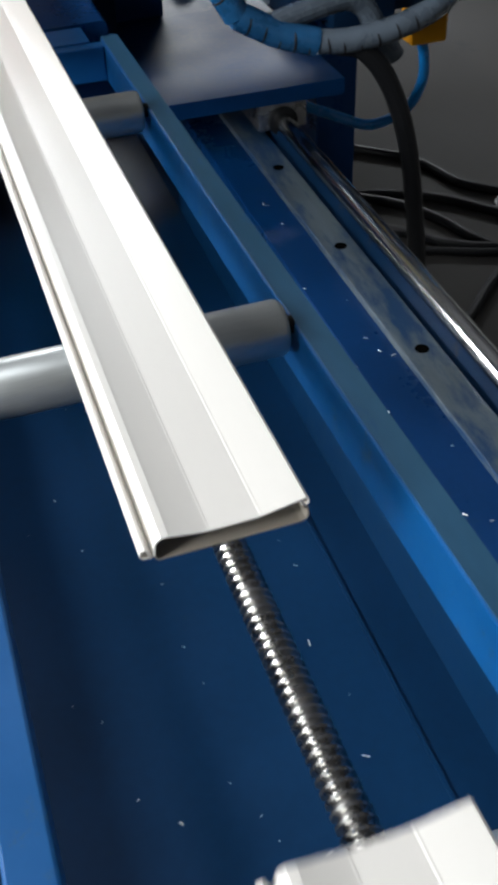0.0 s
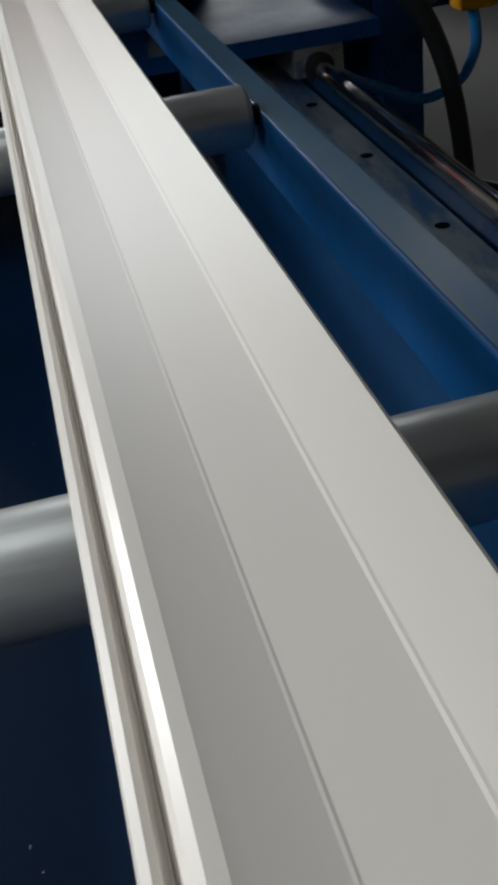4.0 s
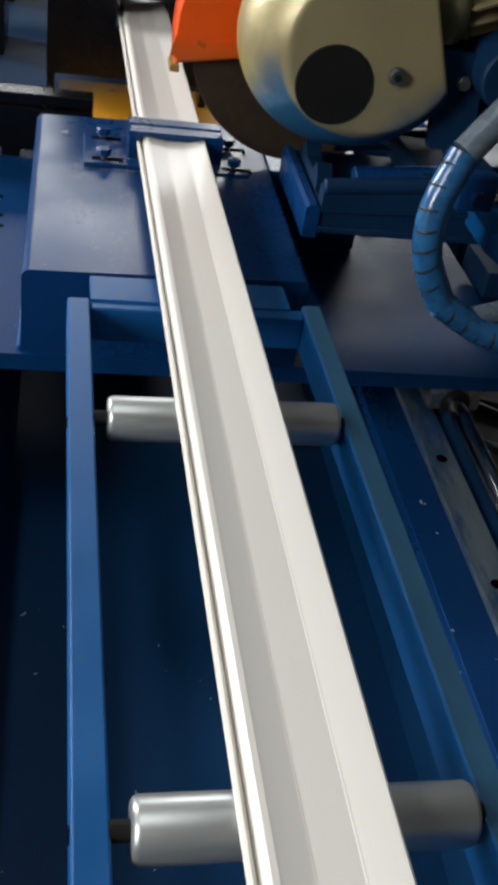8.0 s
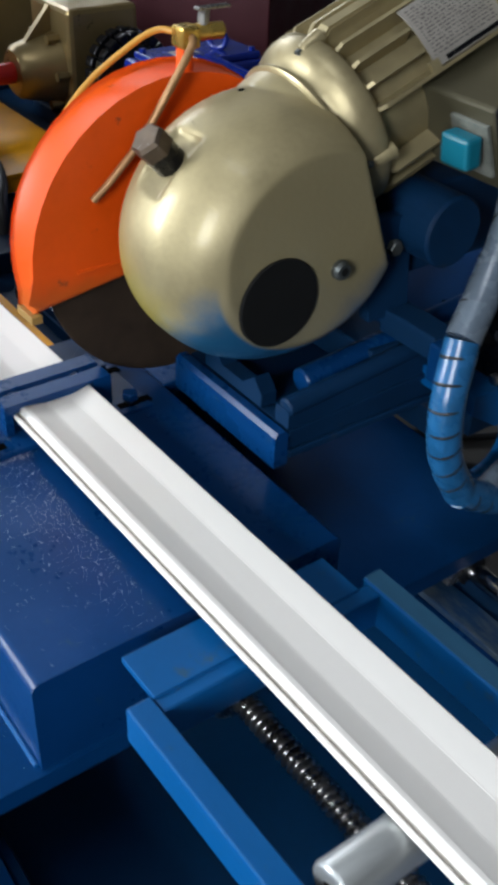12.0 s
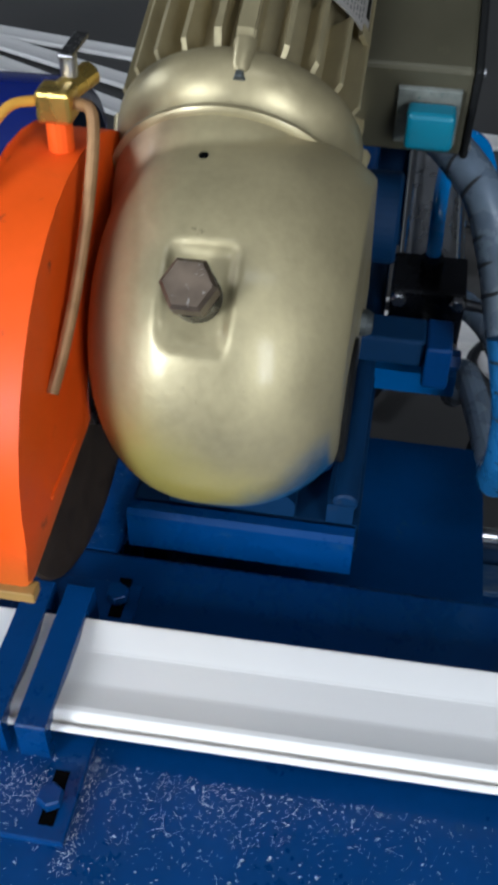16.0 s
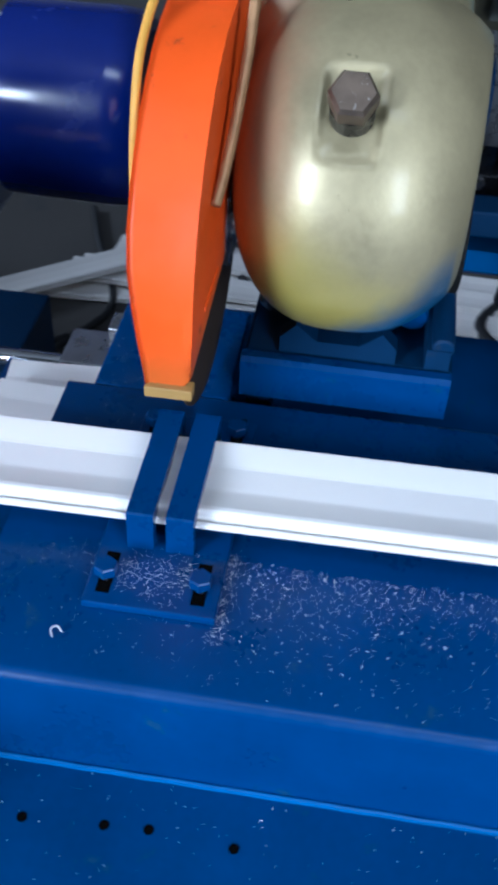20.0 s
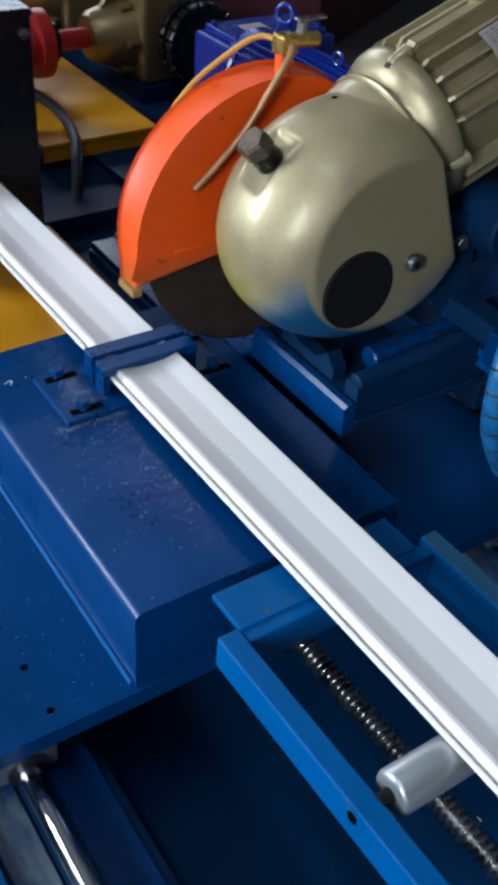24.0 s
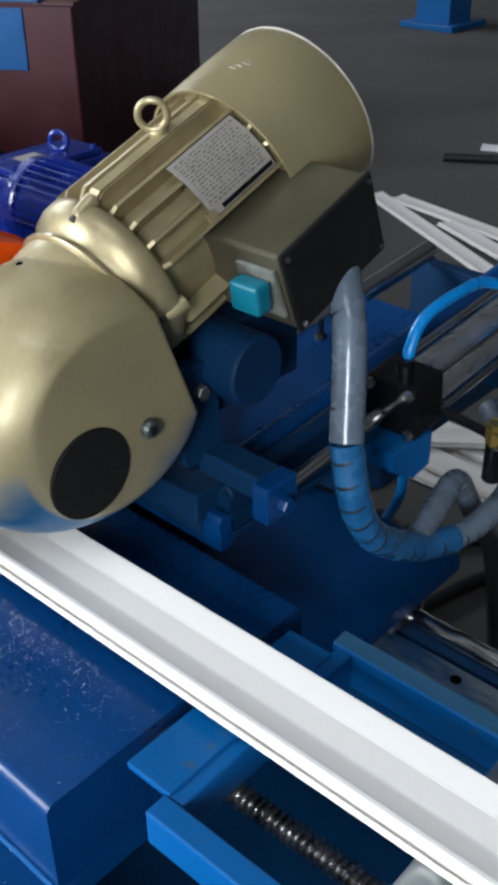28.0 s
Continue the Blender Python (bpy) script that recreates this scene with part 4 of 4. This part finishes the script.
yd = thing("yellow_cover", (0.5, 1.1, 0.76), "yellow painted steel cover plate over the drive", "cover")
part("cover_top", box(0.3, 0.58, 0.94, 1.95, 0.79, 0.8, 0.002), YELLOW, yd)
part("cover_skirt", box(0.302, 0.578, 0.942, 0.95, 0.76, 0.79, 0.001), YELLOW, yd)
yb = thing("yellow_guard_plate", (-0.08, 0.36, 0.7), "yellow painted guard plate in front of the black stand", "guard plate")
part("plate", box(-0.175, 0.16, 0.22, 0.6, 0.792, 0.8, 0.001), YELLOW, yb)
part("upright", box(-0.17, 0.155, 0.6005, 0.608, 0.7, 0.8, 0.001), YELLOW, yb)
part("bracket", box(-0.17, -0.15, 0.25, 0.44, 0.7, 0.791, 0.001), YELLOW, yb)
slotted = thing("dark_slide_bar", (-0.25, 0.2, 0.7), "black slotted bar beside the yellow plate", "machine part")
part("bar", box(-0.42, -0.115, 0.15, 0.19, 0.83, 0.9, 0.002), BLACK, slotted)
part("bar", box(-0.42, -0.115, 0.15, 0.19, 0.905, 0.922, 0.002), BLACK, slotted)
part("post", box(-0.26, -0.23, 0.155, 0.3, 0.7, 0.83, 0.002), BLACK, slotted)

# ---- drive line behind the saw ----
def gearbox(x, y, label):
    ob = thing("gearbox", (x, y, 0.76), label, "gearbox", "gearboxes")
    body = part("case", box(x - 0.1, x + 0.08, y - 0.1, y + 0.1, 0.8, 1.045, 0.012), GOLD, ob)
    part("bearing_cover", lathe((x - 0.1, y, 0.9), (x - 0.2, y, 0.9), [(0, 0.085), (0.3, 0.075), (0.9, 0.06), (1, 0.05)], 32), GOLD, ob, smooth=40)
    part("rib", prism([(x - 0.1, 0.96), (x - 0.1, 1.04), (x - 0.18, 0.95)], y - 0.008, y + 0.008), GOLD, ob)
    part("foot", box(x - 0.11, x + 0.09, y - 0.11, y + 0.11, 0.76, 0.8, 0.004), NAVY, ob)
    part("bearing_cover", lathe((x + 0.08, y, 0.9), (x + 0.12, y, 0.9), [(0, 0.085), (1, 0.075)], 32), GOLD, ob, smooth=40)
    for k in range(6):
        a = k * math.tau / 6
        part("cover_bolt", hexagon((x - 0.13, y + 0.085 * math.cos(a), 0.9 + 0.085 * math.sin(a)), (x - 0.1, y + 0.085 * math.cos(a), 0.9 + 0.085 * math.sin(a)), 0.011), GOLD, ob)
    part("eye_bolt", ring_mesh((x - 0.03, y, 1.07), (0.5, 0.5, 0), 0.014, 0.005, 20, 8), STEEL, body)
    part("breather", hexagon((x + 0.05, y, 1.05), (x + 0.05, y, 1.068), 0.012), STEEL, body)
    return ob


gearbox(0.77, 1.28, "gold-bronze painted gearbox with an eye bolt on top")
gearbox(0.77, 1.72, "gold-bronze painted gearbox farther along the drive")
third = gearbox(0.76, 2.16, "gold-bronze painted gearbox farther along the drive")
arm = part("torque_arm", rod((0.5, 2.02, 0.975), (0.748, 2.02, 0.906), 0.0165, 20, 0.001), YELLOW, third, "yellow tube with an open end")
part("tube_bore", rod((0.7475, 2.02, 0.9061), (0.7488, 2.02, 0.9058), 0.012, 16), HOLE, arm)
part("arm_bracket", box(0.62, 0.65, 2.03, 2.07, 0.9, 0.96, 0.002), GOLD, third)
for y in (1.28, 1.72, 2.16):
    cp = thing("shaft_coupling", (0.36, y, 0.9), "red painted universal shaft coupling", "coupling", "couplings")
    part("yoke", lathe((0.33, y, 0.9), (0.46, y, 0.9), [(0, 0.03), (0.12, 0.062), (0.45, 0.066), (0.55, 0.045), (0.72, 0.05), (0.76, 0.078), (1, 0.078)], 20), RED, cp, smooth=40)
    part("shaft", rod((0.18, y, 0.9), (0.58, y, 0.9), 0.024, 16), RED, cp)
    part("collar", rod((0.46, y, 0.9), (0.485, y, 0.9), 0.045, 20), BLACK, cp)
chain = thing("chain_coupling", (0.8, 1.13, 0.93), "black roller chain coupling between motor and gearbox", "coupling")
for k in range(20):
    a = k * math.tau / 20
    for y in (1.108, 1.152):
        part("link", box(-0.0115, 0.0115, -0.014, 0.014, -0.012, 0.012, 0.004, m=Matrix.Translation((0.79 + 0.082 * math.cos(a), y, 0.91 + 0.082 * math.sin(a))) @ Matrix.Rotation(-a + math.pi / 2, 4, "Y")), BLACK, chain)
part("sprocket", rod((0.79, 1.1, 0.91), (0.79, 1.16, 0.91), 0.075, 32), MATTBLACK, chain)

gm = thing("gear_motor", (0.78, 0.6, 0.76), "royal blue glossy gear motor with cooling fins", "motor")
MX, MZ, CX = 0.805, 0.905, 0.86
part("gear_case", box(CX - 0.14, CX + 0.15, 0.87, 1.03, 0.76, 0.973, 0.01), ROYAL, gm)
part("case_lid", box(CX - 0.12, CX + 0.13, 0.885, 1.015, 0.973, 0.988, 0.004), ROYAL, gm)
part("rating_label", box(CX - 0.06, CX, 0.91, 0.97, 0.9882, 0.9892, 0), PLATE, gm, "dull metal rating plate")
for x in (CX - 0.105, CX + 0.115):
    for y in (0.9, 1.0):
        part("lid_bolt", hexagon((x, y, 0.988), (x, y, 0.995), 0.008), ROYAL, gm)
part("lifting_eye", ring_mesh((CX + 0.05, 0.94, 1.01), (0.6, 0.4, 0), 0.02, 0.0065, 24, 10), ROYAL, gm, smooth=60)
part("flange", rod((MX, 0.9, MZ), (MX, 0.865, MZ), 0.1, 48, 0.004), ROYAL, gm)
mb = part("motor_body", rod((MX, 0.87, MZ), (MX, 0.3, MZ), 0.086, 48), ROYAL, gm)
for k in range(36):
    a = k * math.tau / 36
    part("cooling_fin", box(-0.0018, 0.0018, 0.31, 0.855, 0.08, 0.106, 0, m=Matrix.Translation((MX, 0, MZ)) @ Matrix.Rotation(a, 4, "Y")), ROYAL, mb)
part("fan_cowl", lathe((MX, 0.33, MZ), (MX, 0.13, MZ), [(0, 0.14), (0.8, 0.142), (0.95, 0.138), (1, 0.128), (1, 0.1), (0.96, 0.02)], 56), ROYAL, gm, "glossy royal blue fan cowl", smooth=40)
part("cowl_grille", rod((MX, 0.136, MZ), (MX, 0.128, MZ), 0.112, 40), NAVY, gm)
part("junction_box", box(MX - 0.18, MX - 0.08, 0.42, 0.55, MZ - 0.05, MZ + 0.04, 0.006), ROYAL, gm)
part("motor_label", box(MX - 0.112, MX - 0.108, 0.6, 0.68, MZ + 0.01, MZ + 0.06, 0), PLATE, gm)
part("motor_eye", ring_mesh((MX, 0.6, MZ + 0.12), (1, 0.2, 0), 0.012, 0.004, 20, 8), ROYAL, gm)
part("motor_stand", box(MX - 0.09, MX + 0.09, 0.36, 0.65, 0.74, MZ - 0.084, 0.004), BLUE, gm)
part("motor_stand_post", box(MX - 0.05, MX + 0.05, 0.45, 0.6, 0.0, 0.74, 0.004), BLUE, gm)

# ---- hall clutter ----
BM = Matrix.Translation((2.75, 3.2, 0)) @ Matrix.Rotation(radians(31), 4, "Z")
bench = thing("maroon_bench", BM.translation, "maroon painted steel workbench carrying blue and yellow parts", "workbench")
part("cabinet", box(0, 2.45, 0, 5.0, 0, 0.86, 0.01, m=BM), MAROON, bench)
part("worktop", box(-0.02, 2.47, -0.02, 5.02, 0.86, 0.88, 0.004, m=BM), MAROON, bench)
for y0, y1, z0 in ((0.25, 0.75, 0.56), (1.5, 1.9, 0.56), (2.6, 3.1, 0.56)):
    part("blue_panel", box(-0.012, -0.001, y0, y1, z0, 0.85, 0.003, m=BM), BRIGHTBLUE, bench, "blue painted panel")
sheet_blue = thing("blue_sheet", BM @ Vector((0.3, 0.6, 0.88)), "blue steel sheet lying on the workbench", "sheet")
part("sheet", box(-0.05, 0.5, 0.15, 1.3, 0.881, 0.891, 0.002, m=BM), BRIGHTBLUE, sheet_blue)
yt = thing("yellow_bracket", BM @ Vector((0.4, 0.5, 0.89)), "yellow steel bracket lying on a blue sheet", "bracket")
part("bar", box(0.02, 0.62, 0.2, 0.3, 0.892, 0.925, 0.005, m=BM), YELLOW, yt)
part("upright", box(0.45, 0.62, 0.2, 0.3, 0.925, 0.99, 0.005, m=BM), YELLOW, yt)
sb = thing("steel_strip", BM @ Vector((1.0, 0.05, 0.88)), "flat grey steel strip lying over the bench edge", "strip")
part("strip", box(0.3, 1.55, -0.04, 0.06, 0.8805, 0.895, 0.002, m=BM @ Matrix.Translation((0, 0.15, 0)) @ Matrix.Rotation(radians(-7), 4, "Z")), ALU, sb)
leg = thing("blue_machine_stand", (9.0, 5.1, 0), "bright blue steel machine stand on the hall floor", "stand")
part("post", box(8.8, 9.15, 4.9, 5.25, 0, 0.9, 0.01), BRIGHTBLUE, leg)
part("foot", box(8.7, 9.25, 4.8, 5.35, 0, 0.05, 0.005), BRIGHTBLUE, leg)
part("beam", box(8.2, 10.4, 4.95, 5.2, 0.9, 1.1, 0.01), BRIGHTBLUE, leg)
leg.location += Vector((-1.2, -0.75, 0))


def floor_slat(x, y, ang, length, z=0.0, label="cream steel slat offcut lying on the floor"):
    ob = thing("slat_offcut", (0, 0, 0), label, "slat", "slat offcuts")
    top, bottom = slat_outline()
    part("skin", sheet([(a, b - 0.95) for a, b in top], -length / 2, length / 2), CREAM, ob, smooth=6)
    part("back", sheet([(a, b - 0.95) for a, b in bottom], -length / 2, length / 2), CREAM, ob, smooth=6)
    ob.matrix_world = pose(x, y, z, 0, 0, ang)
    return ob


for x, y, ang, n, z in ((3.22, 1.3, -27.9, 1.5, 0), (3.46, 1.16, -11.5, 1.4, 0), (3.1, 0.75, -24, 1.5, 0.019)):
    floor_slat(x, y, ang, n, z)
for k, (x, y, n) in enumerate(((1.66, -0.1, 1.5), (1.76, -0.14, 1.4), (1.86, -0.2, 1.35), (1.66, -0.12, 1.4), (1.78, -0.17, 1.3))):
    floor_slat(x, y, 3 - 2 * k, n, 0.0 if k < 3 else 0.019, "cream steel slat in a low stack on the floor")
floor_slat(2.0, 0.1, 38, 1.6, 0.038, "cream steel slat lying across the stack")
for x, y, ang, n in ((2.6, -0.4, 4, 2.0), (2.9, -0.6, -6, 1.8)):
    floor_slat(x, y, ang, n)
# short offcuts resting on the carriage beside the clamp
floor_slat(0.264, 0.115, 3, 0.14, 0.7915, "short cream slat offcut on the blue tray")
floor_slat(0.2, 0.135, -2, 0.09, 0.81, "short cream slat offcut on the blue tray")
latch = thing("limit_switch", (0.36, 0.06, 0.712), "small grey metal switch block", "switch")
part("body", box(0.33, 0.365, 0.03, 0.075, 0.816, 0.852, 0.002), ALU, latch)
part("button", rod((0.348, 0.052, 0.852), (0.348, 0.052, 0.866), 0.007, 14), STEEL, latch)
part("bracket", box(0.33, 0.42, 0.03, 0.075, 0.804, 0.816, 0.001), BLUE, latch)

VALVE_TUBE = [(0.7, -0.165, 0.746), (0.705, -0.17, 0.72), (0.70, -0.18, 0.68), (0.675, -0.175, 0.635), (0.62, -0.16, 0.61), (0.56, -0.15, 0.63), (0.47, -0.16, 0.68), (0.43, -0.17, 0.74), (0.42, -0.17, 0.792)]
valve = thing("air_valve_block", (0.7, -0.16, 0.814), "yellow air valve block with a blue tube", "valve")
part("bracket", box(0.66, 0.74, -0.2, -0.13, 0.822, 0.83, 0.001), NAVY, valve)
part("hanger", box(0.69, 0.71, -0.175, -0.155, 0.8, 0.823, 0.001), NAVY, valve)
part("block", box(0.67, 0.735, -0.19, -0.14, 0.745, 0.8138, 0.006), YELLOW, valve, "yellow valve housing")
part("recess", box(0.685, 0.72, -0.1915, -0.189, 0.785, 0.797, 0.001), BLACK, valve)
part("air_tube", tube(VALVE_TUBE, 0.009, 12, 8), BLUETUBE, valve, "blue air tube")
hc = thing("cover_hose", (0.39, 1.1, 0.8), "black rubber hose lying over the yellow cover", "hose")
part("hose", tube([(0.2, 1.4, 0.9), (0.33, 1.33, 0.83), (0.395, 1.2, 0.813), (0.4, 1.08, 0.813), (0.37, 0.93, 0.811), (0.33, 0.84, 0.78), (0.31, 0.8, 0.72)], 0.012, 12, 8), RUBBER, hc)

cb = thing("floor_cables", (1.3, -0.2, 0), "tangle of black rubber cables on the floor", "cable")
rng = random.Random(3)
for k in range(9):
    x, y = 1.0 + 0.14 * k, 0.25 - 0.16 * k
    pts = [(x - 0.2 + 0.2 * i + rng.uniform(-0.08, 0.08), y + rng.uniform(-0.12, 0.12) - 0.06 * i * (k % 3 - 1), 0.012 + 0.003 * k) for i in range(7)]
    part("cable", tube(pts, 0.01 + 0.003 * (k % 3), 10, 8), RUBBER, cb)
for pts in (((0.8, 1.16), (0.977, 1.022), (1.166, 0.861), (1.226, 0.757), (1.268, 0.625), (1.4, 0.5)), ((0.78, 0.72), (0.918, 0.691), (1.066, 0.639), (1.183, 0.561), (1.246, 0.484), (1.4, 0.3)),
            ((0.9, 0.7), (1.043, 0.588), (1.118, 0.463), (1.163, 0.327), (1.3, 0.1)), ((0.8, 0.58), (0.981, 0.451), (1.076, 0.345), (1.19, 0.28), (1.45, 0.2))):
    part("cable", tube([(x, y, 0.014) for x, y in pts], 0.013, 10, 8), RUBBER, cb)
pipe = thing("black_pipe", (4.37, 1.9, 0), "short black pipe with a white end on the hall floor", "pipe")
part("pipe", rod((4.29, 2.03, 0.022), (4.62, 1.5, 0.022), 0.022, 16, 0.002), RUBBER, pipe)
paper = thing("white_scrap", (4.66, 1.95, 0), "small white scrap of sheet on the hall floor", "scrap")
part("scrap", prism([(4.6, 1.98), (4.68, 2.02), (4.74, 1.86), (4.66, 1.83)], 0.0, 0.015, axis="z"), WHITE, paper)
dc = thing("drop_cable", (0.56, -0.5, 0), "black cable dropping from the carriage to the floor", "cable")
part("cable", tube([(0.43, -0.447, 0.868), (0.475, -0.445, 0.852), (0.52, -0.445, 0.79), (0.555, -0.445, 0.68), (0.575, -0.46, 0.5), (0.58, -0.5, 0.3), (0.6, -0.56, 0.1), (0.72, -0.66, 0.02), (1.0, -0.8, 0.015)], 0.014, 14, 8), RUBBER, dc)

# ---- swarf ----
def flake(bm, r, x, y, z, size):
    a, n, w = r.uniform(0, math.tau), size * r.uniform(0.4, 1.6), size * r.uniform(0.15, 0.45)
    d, e = Vector((math.cos(a), math.sin(a), 0)), Vector((-math.sin(a), math.cos(a), 0))
    lift = Vector((0, 0, r.uniform(0.0, 0.6) * size))
    p = Vector((x, y, z + 0.0003))
    v = [bm.verts.new(c) for c in (p - d * n - e * w, p + d * n - e * w + lift, p + d * n + e * w + lift, p - d * n + e * w, p + lift * 0.5 + Vector((0, 0, w)))]
    for i in range(4):
        bm.faces.new((v[i], v[(i + 1) % 4], v[4]))


def swarf_mesh():
    """Dust thrown from the cut: thick beside the slat and in the clamp, thinning out over the plates."""
    r, bm = random.Random(11), bmesh.new()
    for _ in range(2300):
        x, y = -0.064 - r.expovariate(26), -0.2 + r.gauss(0, 0.13)
        if x > -0.19 and -0.425 < y < 0.05:
            flake(bm, r, x, y, 0.9262 + (x + 0.19) * 0.0215, 0.00038 if r.random() < 0.92 else 0.0008)
    for _ in range(420):
        flake(bm, r, r.gauss(-0.095, 0.013), r.uniform(-0.108, -0.048), 0.9345, 0.00048)
    for _ in range(260):
        flake(bm, r, r.uniform(-0.15, -0.05), r.gauss(-0.134, 0.004), 0.9285, 0.0005)
    for _ in range(750):
        x, y = r.uniform(0.07, 0.27), -0.03 + r.gauss(0, 0.05)
        if -0.096 < y < 0.03 or x < 0.13:
            flake(bm, r, x, y, 0.932, 0.0004)
    for _ in range(900):
        flake(bm, r, r.uniform(0.25, 0.445), r.uniform(-0.1, 0.036), 0.816, 0.0005)
    for _ in range(220):
        flake(bm, r, -0.205 - r.expovariate(14), r.uniform(-0.42, 0.16), 0.816, 0.0005)
    return bm


def chips_mesh():
    r, bm = random.Random(12), bmesh.new()
    for _ in range(130):
        flake(bm, r, r.uniform(-0.2, 0.16), r.uniform(-2.6, -0.6), 0.58, r.choice((0.0009, 0.0013, 0.0024)))
    for _ in range(30):
        flake(bm, r, r.uniform(0.21, 0.3), r.uniform(-1.6, -0.5), 0.734, 0.0018)
    return bm


tagged(part("metal_swarf", swarf_mesh(), SWARF), "bright fine metal swarf scattered on the carriage", "swarf", kind="stuff")
tagged(part("metal_chips", chips_mesh(), SWARF), "loose bright metal chips in the trough", "chips", kind="stuff")
curl = thing("swarf_curl", (-0.16, -0.015, 0.927), "small bright curl of metal swarf on the carriage", "swarf")
part("curl", tube([(-0.163, -0.013, 0.928), (-0.157, -0.010, 0.929), (-0.154, -0.0145, 0.930), (-0.158, -0.019, 0.929)], 0.0006, 6, 5), SWARF, curl)


# ---- what moves ----
def motions():
    turn = math.degrees(SLAT_TURN)
    for ob, rows in ((LONG_SLAT, ((0, 0.006), (0.5, 0.05), (1, 0.092), (1.5, 0.143), (2, 0.178), (2.5, 0.216), (3.2, 0.36), (4.0, 0.62), (4.5, 0.74), (6, 0.88), (24.0, 2.3), (24.8, 2.34), (25.2, 2.34), (28, 2.34))),
                     (CUT_SLAT, ((0, 0), (0.1, 0.045), (0.2, 0.11), (0.5, 0.36), (1, 0.8), (2, 1.5), (3, 1.9), (28, 1.9)))):
        base = ob.location.copy()
        rise = [0.006, 0.01, 0.014, 0.017, 0.019, 0.019, 0.012, 0.006, 0.003] if ob is LONG_SLAT else []
        rise += [0.0] * (len(rows) - len(rise))
        walk(ob, [(t, pose(base.x + SLAT_TURN * d, base.y - d, base.z + h, -math.degrees(h / 1.3), 0, turn)) for (t, d), h in zip(rows, rise)])
    stroke = ((0, 0), (24.9, 0), (25.1, -0.004), (25.5, -0.048), (26, -0.091), (26.5, -0.137), (27, -0.181), (27.4, -0.208), (27.6, -0.203), (28, -0.162))
    base = saw.location.copy()
    walk(saw, [(t, pose(base.x + d, base.y, base.z + 0.0945 * d)) for t, d in stroke])
    # the cable follows the saw: its lower run tips about the bend, the upper run about the middle
    p, q = WRAP_LOWER.location.copy(), WRAP_UPPER.location.copy()
    low = [(t, pose(p.x, p.y, p.z, 0, 20.0 * (1 + d / 0.162), 0)) for t, d in stroke]
    walk(WRAP_LOWER, low)
    walk(WRAP_UPPER, [(t, m @ pose(q.x - p.x, q.y - p.y, q.z - p.z, 0, 3.0 * (1 + d / 0.162), 0)) for (t, m), (_, d) in zip(low, stroke)])


motions()
